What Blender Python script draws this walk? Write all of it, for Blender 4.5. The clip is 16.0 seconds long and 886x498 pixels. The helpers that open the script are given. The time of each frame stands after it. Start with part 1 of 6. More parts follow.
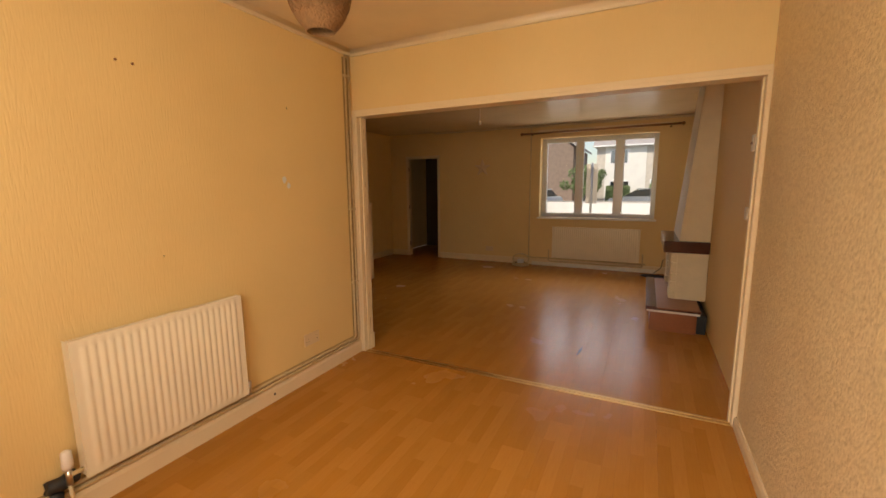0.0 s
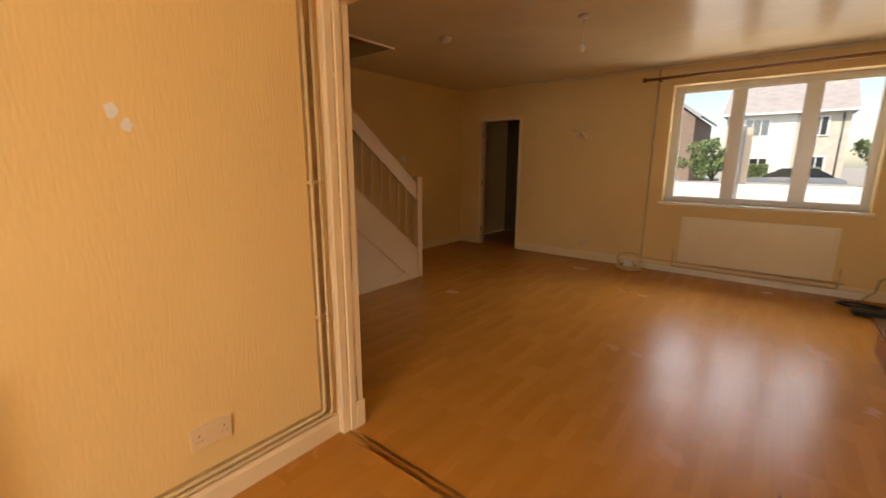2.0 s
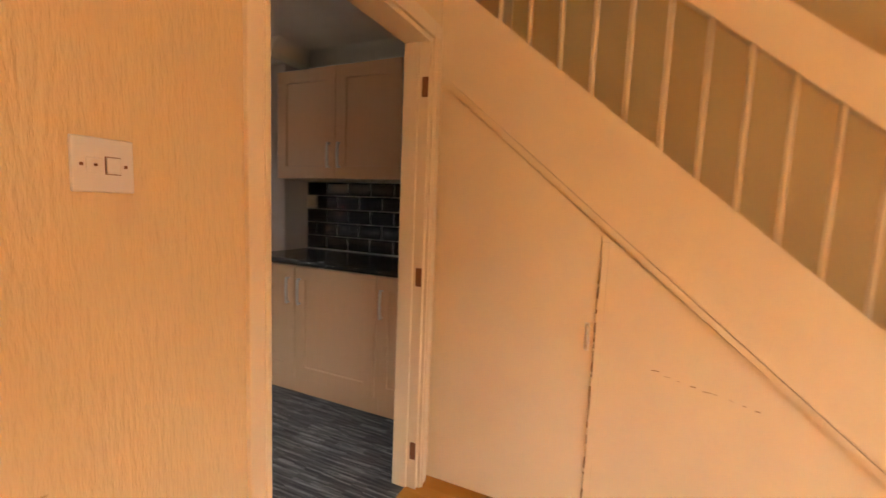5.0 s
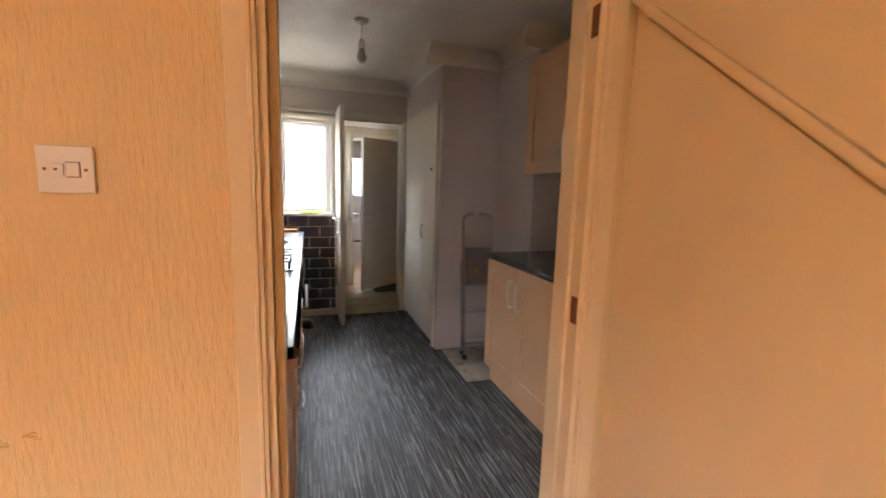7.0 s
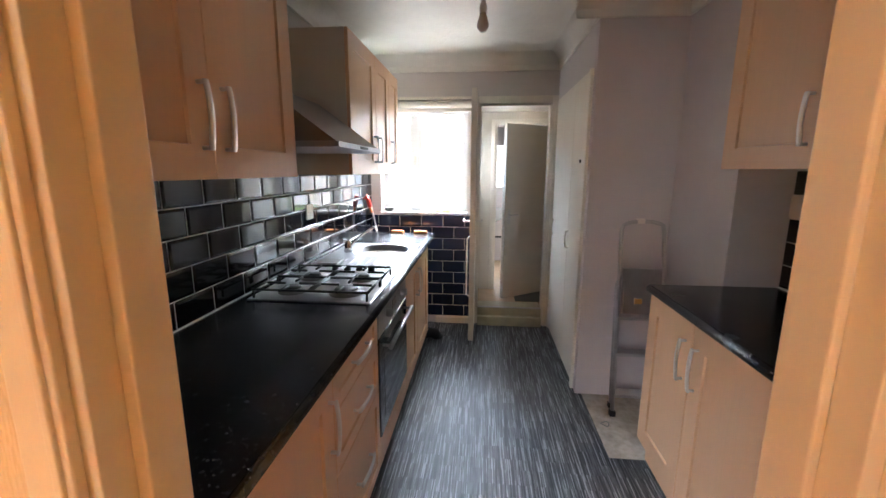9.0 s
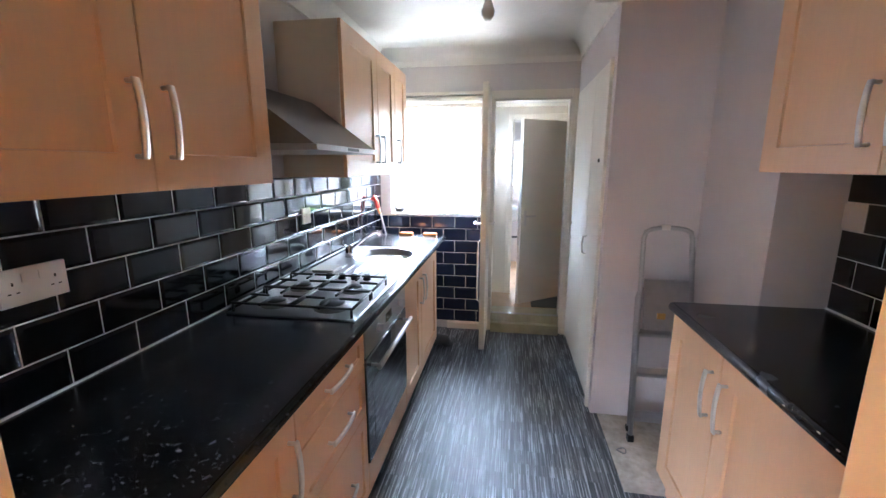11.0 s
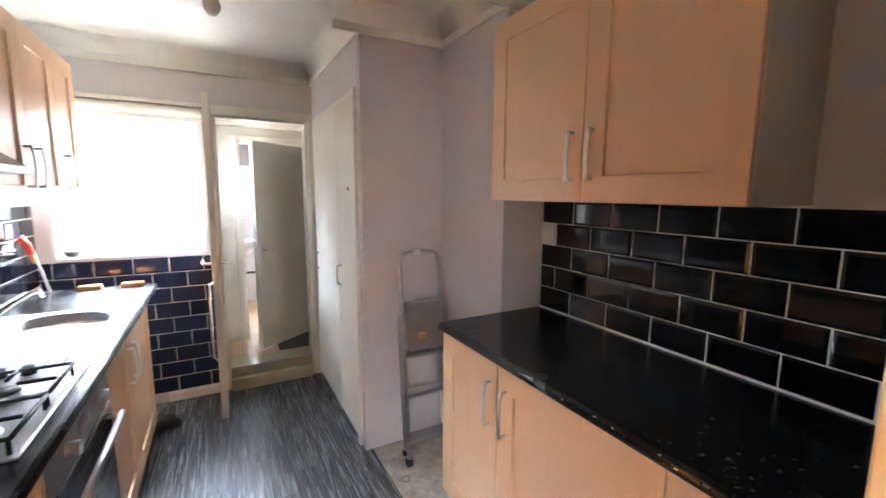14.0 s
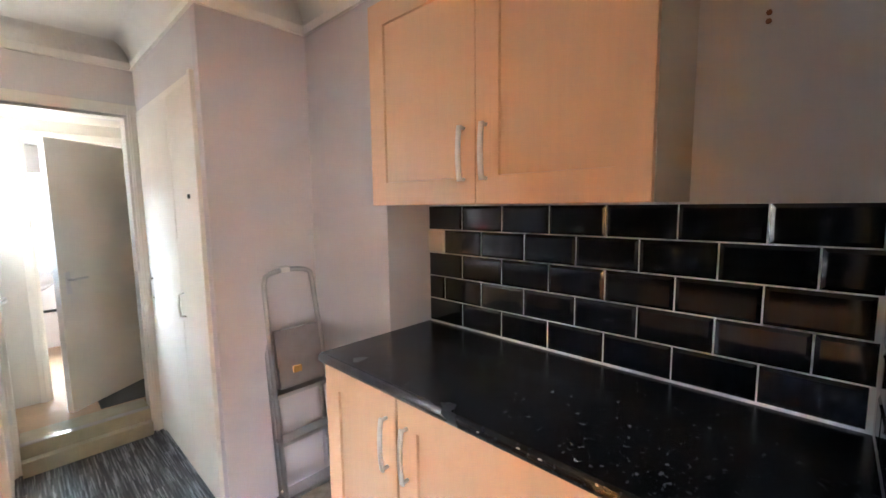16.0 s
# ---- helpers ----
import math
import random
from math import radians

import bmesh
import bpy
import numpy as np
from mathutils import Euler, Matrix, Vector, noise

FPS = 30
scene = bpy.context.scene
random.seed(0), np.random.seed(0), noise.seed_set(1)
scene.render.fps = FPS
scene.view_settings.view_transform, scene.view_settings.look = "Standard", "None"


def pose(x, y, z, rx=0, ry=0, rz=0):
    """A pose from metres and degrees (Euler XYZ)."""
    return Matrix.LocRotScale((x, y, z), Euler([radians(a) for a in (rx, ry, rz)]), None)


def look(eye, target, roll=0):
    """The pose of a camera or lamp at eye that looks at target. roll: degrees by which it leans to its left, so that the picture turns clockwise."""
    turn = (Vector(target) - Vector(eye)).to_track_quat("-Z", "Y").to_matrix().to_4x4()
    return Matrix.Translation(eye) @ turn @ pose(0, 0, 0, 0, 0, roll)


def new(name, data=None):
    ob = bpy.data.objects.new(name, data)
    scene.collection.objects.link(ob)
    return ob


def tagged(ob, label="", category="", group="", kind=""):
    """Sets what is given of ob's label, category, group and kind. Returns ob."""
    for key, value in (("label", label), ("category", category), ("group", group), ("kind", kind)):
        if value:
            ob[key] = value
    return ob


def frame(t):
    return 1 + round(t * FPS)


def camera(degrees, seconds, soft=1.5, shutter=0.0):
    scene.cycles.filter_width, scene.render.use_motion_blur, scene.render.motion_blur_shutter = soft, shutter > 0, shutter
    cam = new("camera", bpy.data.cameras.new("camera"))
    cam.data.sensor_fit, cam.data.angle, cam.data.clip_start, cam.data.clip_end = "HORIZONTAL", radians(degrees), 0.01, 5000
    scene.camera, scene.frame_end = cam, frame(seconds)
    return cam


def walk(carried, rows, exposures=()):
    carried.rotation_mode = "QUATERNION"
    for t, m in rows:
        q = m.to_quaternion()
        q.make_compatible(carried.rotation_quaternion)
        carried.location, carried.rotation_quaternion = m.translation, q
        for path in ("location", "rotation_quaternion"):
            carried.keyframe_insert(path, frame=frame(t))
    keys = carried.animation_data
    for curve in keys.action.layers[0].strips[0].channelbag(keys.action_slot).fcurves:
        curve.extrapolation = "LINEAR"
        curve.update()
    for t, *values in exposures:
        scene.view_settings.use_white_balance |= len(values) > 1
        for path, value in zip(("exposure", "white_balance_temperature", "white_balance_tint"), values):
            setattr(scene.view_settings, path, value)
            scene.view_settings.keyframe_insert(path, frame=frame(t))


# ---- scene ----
cam = camera(94.4, 16.0, shutter=0.4)
PATH = [
    (0, (2.149, -2.737, 1.401), (1.274, -0.963, 1.101), -0.5),
    (0.5, (2.065, -2.498, 1.333), (1.17, -0.741, 1.0), -0.6),
    (1, (1.887, -2.049, 1.332), (0.926, -0.332, 0.974), -1.1),
    (1.5, (1.732, -1.573, 1.322), (0.636, 0.053, 0.932), 0.2),
    (2, (1.544, -1.105, 1.31), (0.317, 0.421, 0.9), 0.3),
    (2.5, (1.255, -0.604, 1.325), (-0.161, 0.773, 1.013), 0.9),
    (3, (0.981, -0.21, 1.334), (-0.66, 0.915, 1.133), -0.3),
    (3.2, (0.847, -0.072, 1.304), (-0.86, 0.956, 1.13), -0.8),
    (5.5, (-0.094, 1.075, 1.279), (-1.622, -0.184, 0.997), 2.8),
    (6, (-0.254, 1.181, 1.285), (-1.504, -0.347, 0.962), 2.6),
    (6.5, (-0.543, 1.155, 1.272), (-1.555, -0.542, 0.998), 2.5),
    (7, (-0.768, 1.061, 1.303), (-1.395, -0.818, 1.023), 1.7),
    (7.5, (-0.98, 0.918, 1.343), (-1.18, -1.048, 1.033), 1.4),
    (8, (-1.08, 0.777, 1.353), (-1.038, -1.195, 1.021), -0.3),
    (8.5, (-1.115, 0.576, 1.396), (-0.988, -1.388, 1.041), -0.1),
    (9, (-1.134, 0.483, 1.419), (-0.95, -1.473, 1.043), 0.2),
    (9.5, (-1.173, 0.405, 1.454), (-0.928, -1.538, 1.047), 0.1),
    (12, (-1.245, 0.256, 1.445), (-0.933, -1.681, 1.057), -0.0),
    (12.5, (-1.235, 0.213, 1.435), (-1.134, -1.75, 1.062), 0.2),
    (13, (-1.173, 0.147, 1.455), (-1.471, -1.804, 1.131), 0.4),
    (13.5, (-1.125, 0.107, 1.456), (-1.785, -1.758, 1.17), 0.6),
    (14, (-1.1, 0.075, 1.453), (-2.049, -1.665, 1.187), 0.4),
    (14.5, (-1.094, 0.063, 1.449), (-2.232, -1.563, 1.195), -0.2),
    (15, (-1.096, 0.013, 1.435), (-2.368, -1.51, 1.186), -0.6),
    (15.5, (-1.147, -0.071, 1.43), (-2.512, -1.513, 1.192), -0.9),
    (16, (-1.184, -0.125, 1.428), (-2.624, -1.496, 1.214), -0.7),
]
EXPOSURES = [(0.0, -0.05, 7500, 13), (1.5, 0.3, 7500, 13), (2.4, 0.7, 7300, 12), (3.2, 1.45, 7000, 10), (5.3, 2.8, 7100, 12), (6.0, 2.85, 7200, 12), (6.5, 2.95, 6900, 13), (7.0, 2.7, 6800, 14),
             (8.2, 2.85, 6900, 12), (9.0, 3.35, 6000, 12), (9.5, 3.65, 5500, 11), (12.0, 4.2, 5350, 11), (12.6, 4.4, 5600, 11), (13.2, 4.2, 5650, 11), (14.5, 4.15, 6050, 12), (16.0, 4.75, 5850, 11)]
walk(cam, [(t, look(eye, target, roll)) for t, eye, target, roll in PATH], EXPOSURES)

# ---- world, sun, large lights ----
world = bpy.data.worlds.new("world")
scene.world = world
world.use_nodes = True
wn = world.node_tree.nodes
sky = wn.new("ShaderNodeTexSky")
sky.sky_type = "NISHITA"
sky.sun_disc = False
sky.sun_elevation = radians(50)
sky.sun_rotation = radians(202)
wn["Background"].inputs[1].default_value = 0.15
world.node_tree.links.new(sky.outputs[0], wn["Background"].inputs[0])
sun_data = bpy.data.lights.new("sun", "SUN")
sun_data.energy, sun_data.angle, sun_data.color = 4.0, radians(0.5), (1.0, 0.95, 0.86)
sun = new("sun", sun_data)
sun.matrix_world = look((0.9, -4.0, 6.0), (0.9 + 0.36, -4.0 + 0.90, 6.0 - 1.15))


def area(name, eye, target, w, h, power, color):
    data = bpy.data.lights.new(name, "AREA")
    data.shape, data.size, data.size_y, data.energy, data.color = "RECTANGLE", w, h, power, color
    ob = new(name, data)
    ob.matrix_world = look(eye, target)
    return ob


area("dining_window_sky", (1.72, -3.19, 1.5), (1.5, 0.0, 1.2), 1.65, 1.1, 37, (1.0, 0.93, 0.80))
area("kitchen_window_sky", (0.0, -9.5, 5.6), (-1.2, -1.0, 1.1), 10.0, 5.0, 900, (0.80, 0.91, 1.0))
area("front_window_sky", (1.4, 10.0, 5.5), (1.1, 1.0, 1.3), 12.0, 4.5, 780, (0.88, 0.94, 1.0))
# Upward fill lamps added outside, giving bounce light to the ceilings.
area("front_sunlit_ground", (1.4, 8.0, -0.15), (1.4, 8.001, 3.0), 8.0, 5.0, 230, (1.0, 0.94, 0.84))
area("yard_sunlit_ground", (0.75, -5.0, -0.15), (0.75, -5.001, 3.0), 3.2, 2.6, 13, (1.0, 0.96, 0.90))



# ---- materials ----
def material(name, color, rough=0.5, metal=0.0, bump=0.0, bump_scale=40.0, stretch=(1, 1, 1), dark=None, stain=0.0, stain_scale=2.0,
             grain=0.0, spread=0.0, coat=0.0, spec=0.5):
    """Paint, wood, metal or stone: a base colour with fine grain, larger stains and a bump, all in object metres."""
    m = bpy.data.materials.new(name)
    m.use_nodes = True
    t = m.node_tree
    n, l = t.nodes, t.links
    b = n["Principled BSDF"]
    b.inputs["Roughness"].default_value = rough
    b.inputs["Metallic"].default_value = metal
    b.inputs["Coat Weight"].default_value = coat
    b.inputs["Specular IOR Level"].default_value = spec
    co = n.new("ShaderNodeTexCoord")
    mp = n.new("ShaderNodeMapping")
    mp.inputs["Scale"].default_value = stretch
    l.new(co.outputs["Object"], mp.inputs[0])
    fine = n.new("ShaderNodeTexNoise")
    fine.inputs["Scale"].default_value = bump_scale
    fine.inputs["Detail"].default_value = 3
    l.new(mp.outputs[0], fine.inputs[0])
    big = n.new("ShaderNodeTexNoise")
    big.inputs["Scale"].default_value = stain_scale
    big.inputs["Detail"].default_value = 5
    l.new(co.outputs["Object"], big.inputs[0])
    last = None
    dark = dark or tuple(c * 0.6 for c in color)

    def mixed(factor_socket, amount, a, bcol):
        ramp = n.new("ShaderNodeMapRange")
        ramp.inputs[1].default_value, ramp.inputs[2].default_value = 0.42, 0.72
        ramp.inputs[4].default_value = amount
        l.new(factor_socket, ramp.inputs[0])
        mx = n.new("ShaderNodeMix")
        mx.data_type = "RGBA"
        l.new(ramp.outputs[0], mx.inputs[0])
        if isinstance(a, tuple):
            mx.inputs[6].default_value = (*a, 1)
        else:
            l.new(a, mx.inputs[6])
        mx.inputs[7].default_value = (*bcol, 1)
        return mx.outputs[2]
    last = tuple(color)
    if stain:
        last = mixed(big.outputs[0], stain, last, dark)
    if grain:
        last = mixed(fine.outputs[0], grain, last, tuple(c * 0.75 for c in dark))
    if spread:
        info = n.new("ShaderNodeObjectInfo")
        hsv = n.new("ShaderNodeHueSaturation")
        mr = n.new("ShaderNodeMapRange")
        mr.inputs[3].default_value, mr.inputs[4].default_value = 1 - spread, 1 + spread
        l.new(info.outputs["Random"], mr.inputs[0])
        l.new(mr.outputs[0], hsv.inputs["Value"])
        if isinstance(last, tuple):
            hsv.inputs["Color"].default_value = (*last, 1)
        else:
            l.new(last, hsv.inputs["Color"])
        last = hsv.outputs[0]
    if isinstance(last, tuple):
        b.inputs["Base Color"].default_value = (*last, 1)
    else:
        l.new(last, b.inputs["Base Color"])
    if bump:
        bp = n.new("ShaderNodeBump")
        bp.inputs["Strength"].default_value = 1.0
        bp.inputs["Distance"].default_value = bump
        l.new(fine.outputs[0], bp.inputs["Height"])
        l.new(bp.outputs[0], b.inputs["Normal"])
    return m


def glass_material(name, tint=(1, 1, 1)):
    m = bpy.data.materials.new(name)
    m.use_nodes = True
    b = m.node_tree.nodes["Principled BSDF"]
    b.inputs["Base Color"].default_value = (*tint, 1)
    b.inputs["Roughness"].default_value = 0.0
    b.inputs["Transmission Weight"].default_value = 1.0
    b.inputs["IOR"].default_value = 1.02
    return m


def laminate_material():
    """Beech laminate: three strips a plank, made of short blocks of slightly different tone."""
    m = bpy.data.materials.new("laminate")
    m.use_nodes = True
    t = m.node_tree
    n, l = t.nodes, t.links
    b = n["Principled BSDF"]
    b.inputs["Specular IOR Level"].default_value = 0.18
    co = n.new("ShaderNodeTexCoord")
    brick = n.new("ShaderNodeTexBrick")
    brick.offset = 0.37
    brick.inputs["Scale"].default_value = 1.0
    brick.inputs["Brick Width"].default_value = 0.42
    brick.inputs["Row Height"].default_value = 0.0634
    brick.inputs["Mortar Size"].default_value = 0.0006
    brick.inputs["Color1"].default_value = (0.44, 0.185, 0.032, 1)
    brick.inputs["Color2"].default_value = (0.50, 0.222, 0.044, 1)
    brick.inputs["Mortar"].default_value = (0.41, 0.17, 0.032, 1)
    turn = n.new("ShaderNodeMapping")
    turn.inputs["Rotation"].default_value = (0, 0, radians(90))
    l.new(co.outputs["Object"], turn.inputs[0])
    l.new(turn.outputs[0], brick.inputs["Vector"])
    mp = n.new("ShaderNodeMapping")
    mp.inputs["Scale"].default_value = (40, 2.2, 1)
    l.new(co.outputs["Object"], mp.inputs[0])
    nz = n.new("ShaderNodeTexNoise")
    nz.inputs["Scale"].default_value = 4
    nz.inputs["Detail"].default_value = 4
    l.new(mp.outputs[0], nz.inputs[0])
    mx = n.new("ShaderNodeMix")
    mx.data_type = "RGBA"
    mx.blend_type = "MULTIPLY"
    mr = n.new("ShaderNodeMapRange")
    mr.inputs[1].default_value, mr.inputs[2].default_value, mr.inputs[4].default_value = 0.4, 0.75, 0.24
    l.new(nz.outputs[0], mr.inputs[0])
    l.new(mr.outputs[0], mx.inputs[0])
    l.new(brick.outputs[0], mx.inputs[6])
    mx.inputs[7].default_value = (0.72, 0.6, 0.5, 1)
    hsv = n.new("ShaderNodeHueSaturation")
    info = n.new("ShaderNodeObjectInfo")
    mr2 = n.new("ShaderNodeMapRange")
    mr2.inputs[3].default_value, mr2.inputs[4].default_value = 0.96, 1.04
    l.new(info.outputs["Random"], mr2.inputs[0])
    l.new(mr2.outputs[0], hsv.inputs["Value"])
    l.new(mx.outputs[2], hsv.inputs["Color"])
    l.new(hsv.outputs[0], b.inputs["Base Color"])
    smear = n.new("ShaderNodeTexNoise")
    smear.inputs["Scale"].default_value = 1.7
    smear.inputs["Detail"].default_value = 6
    geo = n.new("ShaderNodeNewGeometry")
    l.new(geo.outputs["Position"], smear.inputs[0])
    mr3 = n.new("ShaderNodeMapRange")
    mr3.inputs[1].default_value, mr3.inputs[2].default_value, mr3.inputs[3].default_value, mr3.inputs[4].default_value = 0.3, 0.7, 0.22, 0.28
    l.new(smear.outputs[0], mr3.inputs[0])
    l.new(mr3.outputs[0], b.inputs["Roughness"])
    wav = n.new("ShaderNodeTexNoise")
    wav.inputs["Scale"].default_value = 9
    l.new(geo.outputs["Position"], wav.inputs[0])
    bp = n.new("ShaderNodeBump")
    bp.inputs["Distance"].default_value = 0.0002
    l.new(wav.outputs[0], bp.inputs["Height"])
    l.new(bp.outputs[0], b.inputs["Normal"])
    return m


def vinyl_material():
    """Grey vinyl with fine dashed stripes along the room."""
    m = bpy.data.materials.new("vinyl")
    m.use_nodes = True
    t = m.node_tree
    n, l = t.nodes, t.links
    b = n["Principled BSDF"]
    co = n.new("ShaderNodeTexCoord")
    turn = n.new("ShaderNodeMapping")
    turn.inputs["Rotation"].default_value = (0, 0, radians(90))
    l.new(co.outputs["Object"], turn.inputs[0])
    dash = n.new("ShaderNodeTexBrick")
    dash.offset = 0.43
    for k, v in (("Scale", 1.0), ("Brick Width", 0.17), ("Row Height", 0.0048), ("Mortar Size", 0.0), ("Bias", 0.0)):
        dash.inputs[k].default_value = v
    dash.inputs["Color1"].default_value, dash.inputs["Color2"].default_value = (0, 0, 0, 1), (1, 1, 1, 1)
    l.new(turn.outputs[0], dash.inputs["Vector"])
    mp = n.new("ShaderNodeMapping")
    mp.inputs["Scale"].default_value = (75, 2.6, 1)
    l.new(co.outputs["Object"], mp.inputs[0])
    soft = n.new("ShaderNodeTexNoise")
    soft.inputs["Scale"].default_value = 1.7
    soft.inputs["Detail"].default_value = 2
    l.new(mp.outputs[0], soft.inputs[0])
    nz = n.new("ShaderNodeMix")
    nz.data_type = "FLOAT"
    nz.inputs[0].default_value = 0.32
    l.new(soft.outputs[0], nz.inputs[2])
    l.new(dash.outputs[0], nz.inputs[3])
    ramp = n.new("ShaderNodeValToRGB")
    e = ramp.color_ramp.elements
    e[0].position, e[0].color = 0.34, (0.028, 0.030, 0.034, 1)
    e[1].position, e[1].color = 0.72, (0.31, 0.32, 0.33, 1)
    for p, c in ((0.43, 0.05), (0.53, 0.115), (0.58, 0.085), (0.64, 0.26)):
        k = e.new(p)
        k.color = (c, c * 1.03, c * 1.08, 1)
    l.new(nz.outputs[0], ramp.inputs[0])
    l.new(ramp.outputs[0], b.inputs["Base Color"])
    b.inputs["Roughness"].default_value = 0.52
    b.inputs["Specular IOR Level"].default_value = 0.35
    bp = n.new("ShaderNodeBump")
    bp.inputs["Distance"].default_value = 0.0006
    l.new(nz.outputs[0], bp.inputs["Height"])
    l.new(bp.outputs[0], b.inputs["Normal"])
    return m


def worktop_material():
    """Near black laminate worktop with scattered pale flecks and a smeary sheen."""
    m = bpy.data.materials.new("black_worktop")
    m.use_nodes = True
    t = m.node_tree
    n, l = t.nodes, t.links
    b = n["Principled BSDF"]
    co = n.new("ShaderNodeTexCoord")
    mixes = (0.012, 0.012, 0.014, 1)
    last = None
    for scale, lo, hi, colour in ((58, 0.65, 0.72, (0.06, 0.06, 0.064, 1)), (130, 0.64, 0.71, (0.04, 0.04, 0.043, 1))):
        nz = n.new("ShaderNodeTexNoise")
        nz.inputs["Scale"].default_value = scale
        nz.inputs["Detail"].default_value = 2
        l.new(co.outputs["Object"], nz.inputs[0])
        mr = n.new("ShaderNodeMapRange")
        mr.inputs[1].default_value, mr.inputs[2].default_value = lo, hi
        l.new(nz.outputs[0], mr.inputs[0])
        mx = n.new("ShaderNodeMix")
        mx.data_type = "RGBA"
        l.new(mr.outputs[0], mx.inputs[0])
        if last is None:
            mx.inputs[6].default_value = mixes
        else:
            l.new(last, mx.inputs[6])
        mx.inputs[7].default_value = colour
        last = mx.outputs[2]
    l.new(last, b.inputs["Base Color"])
    smear = n.new("ShaderNodeTexNoise")
    smear.inputs["Scale"].default_value = 5
    smear.inputs["Detail"].default_value = 5
    l.new(co.outputs["Object"], smear.inputs[0])
    mr = n.new("ShaderNodeMapRange")
    mr.inputs[3].default_value, mr.inputs[4].default_value = 0.12, 0.34
    l.new(smear.outputs[0], mr.inputs[0])
    l.new(mr.outputs[0], b.inputs["Roughness"])
    return m


M = {}
M["paper"] = material("wallpaper", (0.80, 0.585, 0.275), 0.5, bump=0.0019, bump_scale=150, stretch=(1, 1, 0.10), stain=0.3, dark=(0.66, 0.44, 0.17), stain_scale=1.1, grain=0.04)
M["paper_l"] = material("wallpaper_living", (0.80, 0.585, 0.315), 0.45, bump=0.0034, bump_scale=115, stretch=(1, 1, 0.2), stain=0.3, dark=(0.66, 0.44, 0.20), stain_scale=1.1, grain=0.05)
M["paper_e"] = material("wallpaper_embossed", (0.84, 0.68, 0.43), 0.5, bump=0.006, bump_scale=150, stretch=(1, 1, 0.4), stain=0.3, dark=(0.66, 0.46, 0.22), stain_scale=2.2, grain=0.8)
M["ceiling"] = material("ceiling_gloss", (0.78, 0.64, 0.43), 0.22, bump=0.003, bump_scale=7, stain=0.2, stain_scale=2)
M["kceiling"] = material("kitchen_ceiling", (0.82, 0.80, 0.74), 0.6, bump=0.004, bump_scale=30, stain=0.15, stain_scale=6)
M["kwall"] = material("kitchen_wall", (0.66, 0.62, 0.60), 0.6, bump=0.001, bump_scale=60, stain=0.1, stain_scale=3)
M["lilac"] = material("lilac_wall", (0.63, 0.57, 0.57), 0.6, bump=0.001, bump_scale=60, stain=0.15, stain_scale=3)
M["cream"] = material("cream_gloss_paint", (0.80, 0.64, 0.42), 0.3, bump=0.0006, bump_scale=25, stain=0.12, stain_scale=4, dark=(0.62, 0.42, 0.25))
M["white"] = material("white_gloss_paint", (0.80, 0.75, 0.66), 0.28, bump=0.0005, bump_scale=25, stain=0.1, stain_scale=4)
M["upvc"] = material("upvc", (0.78, 0.78, 0.78), 0.25)
M["plastic"] = material("switch_plastic", (0.78, 0.72, 0.66), 0.3)
M["radiator"] = material("radiator_enamel", (0.82, 0.72, 0.54), 0.28, stain=0.08, stain_scale=6)
M["beech"] = material("beech_foil", (0.70, 0.43, 0.25), 0.34, bump=0.0002, bump_scale=60, stretch=(1, 1, 0.06), grain=0.06, stain=0.08, dark=(0.5, 0.3, 0.15), stain_scale=2)
M["carcase"] = material("cabinet_side", (0.62, 0.54, 0.44), 0.5, stain=0.05)
M["worktop"] = worktop_material()
M["tile"] = material("black_tile", (0.009, 0.010, 0.015), 0.08, bump=0.0003, bump_scale=12, spread=0.2)
# Black tile again, the window's blue cast put into its colour.
M["tile_blue_cast"] = material("blue_cast_tile", (0.012, 0.020, 0.050), 0.12, bump=0.0003, bump_scale=12, spread=0.2)
M["grout"] = material("grout", (0.80, 0.79, 0.77), 0.8, stain=0.2, stain_scale=12)
M["steel"] = material("brushed_steel", (0.37, 0.365, 0.37), 0.34, 0.85, bump=0.0001, bump_scale=200, stretch=(1, 0.05, 1))
M["dimsteel"] = material("heat_dulled_steel", (0.22, 0.21, 0.20), 0.45, 0.7, stain=0.3, stain_scale=30)
# Steel darkened for the canopy: shade and dim reflections sit in the colour.
M["hoodsteel"] = material("shaded_hood_steel", (0.20, 0.18, 0.165), 0.36, 0.9, bump=0.0001, bump_scale=200, stretch=(1, 0.05, 1))
M["chrome"] = material("chrome", (0.7, 0.7, 0.7), 0.12, 1.0)
M["nickel"] = material("satin_handle", (0.74, 0.71, 0.68), 0.32, 1.0)
M["iron"] = material("cast_iron", (0.02, 0.02, 0.02), 0.5)
M["ovenglass"] = material("oven_glass", (0.01, 0.01, 0.012), 0.05, coat=0.5)
M["darkwood"] = material("dark_mahogany", (0.075, 0.02, 0.012), 0.2, bump=0.0003, bump_scale=40, stretch=(1, 0.1, 1), stain=0.3, stain_scale=5, dark=(0.03, 0.01, 0.008))
M["redbrown"] = material("red_brown_panel", (0.30, 0.10, 0.035), 0.35, stain=0.3, stain_scale=4, grain=0.15)
M["hearthtop"] = material("hearth_tile", (0.17, 0.12, 0.11), 0.3, stain=0.2, stain_scale=8)
M["stone"] = material("painted_stone", (0.74, 0.62, 0.42), 0.6, bump=0.004, bump_scale=18, stain=0.2, stain_scale=6)
M["greypaint"] = material("grey_emulsion", (0.42, 0.39, 0.36), 0.6, bump=0.001, bump_scale=30, stain=0.2, stain_scale=3)
M["copper"] = material("painted_pipe", (0.62, 0.47, 0.26), 0.32, stain=0.35, stain_scale=18, dark=(0.35, 0.22, 0.1))
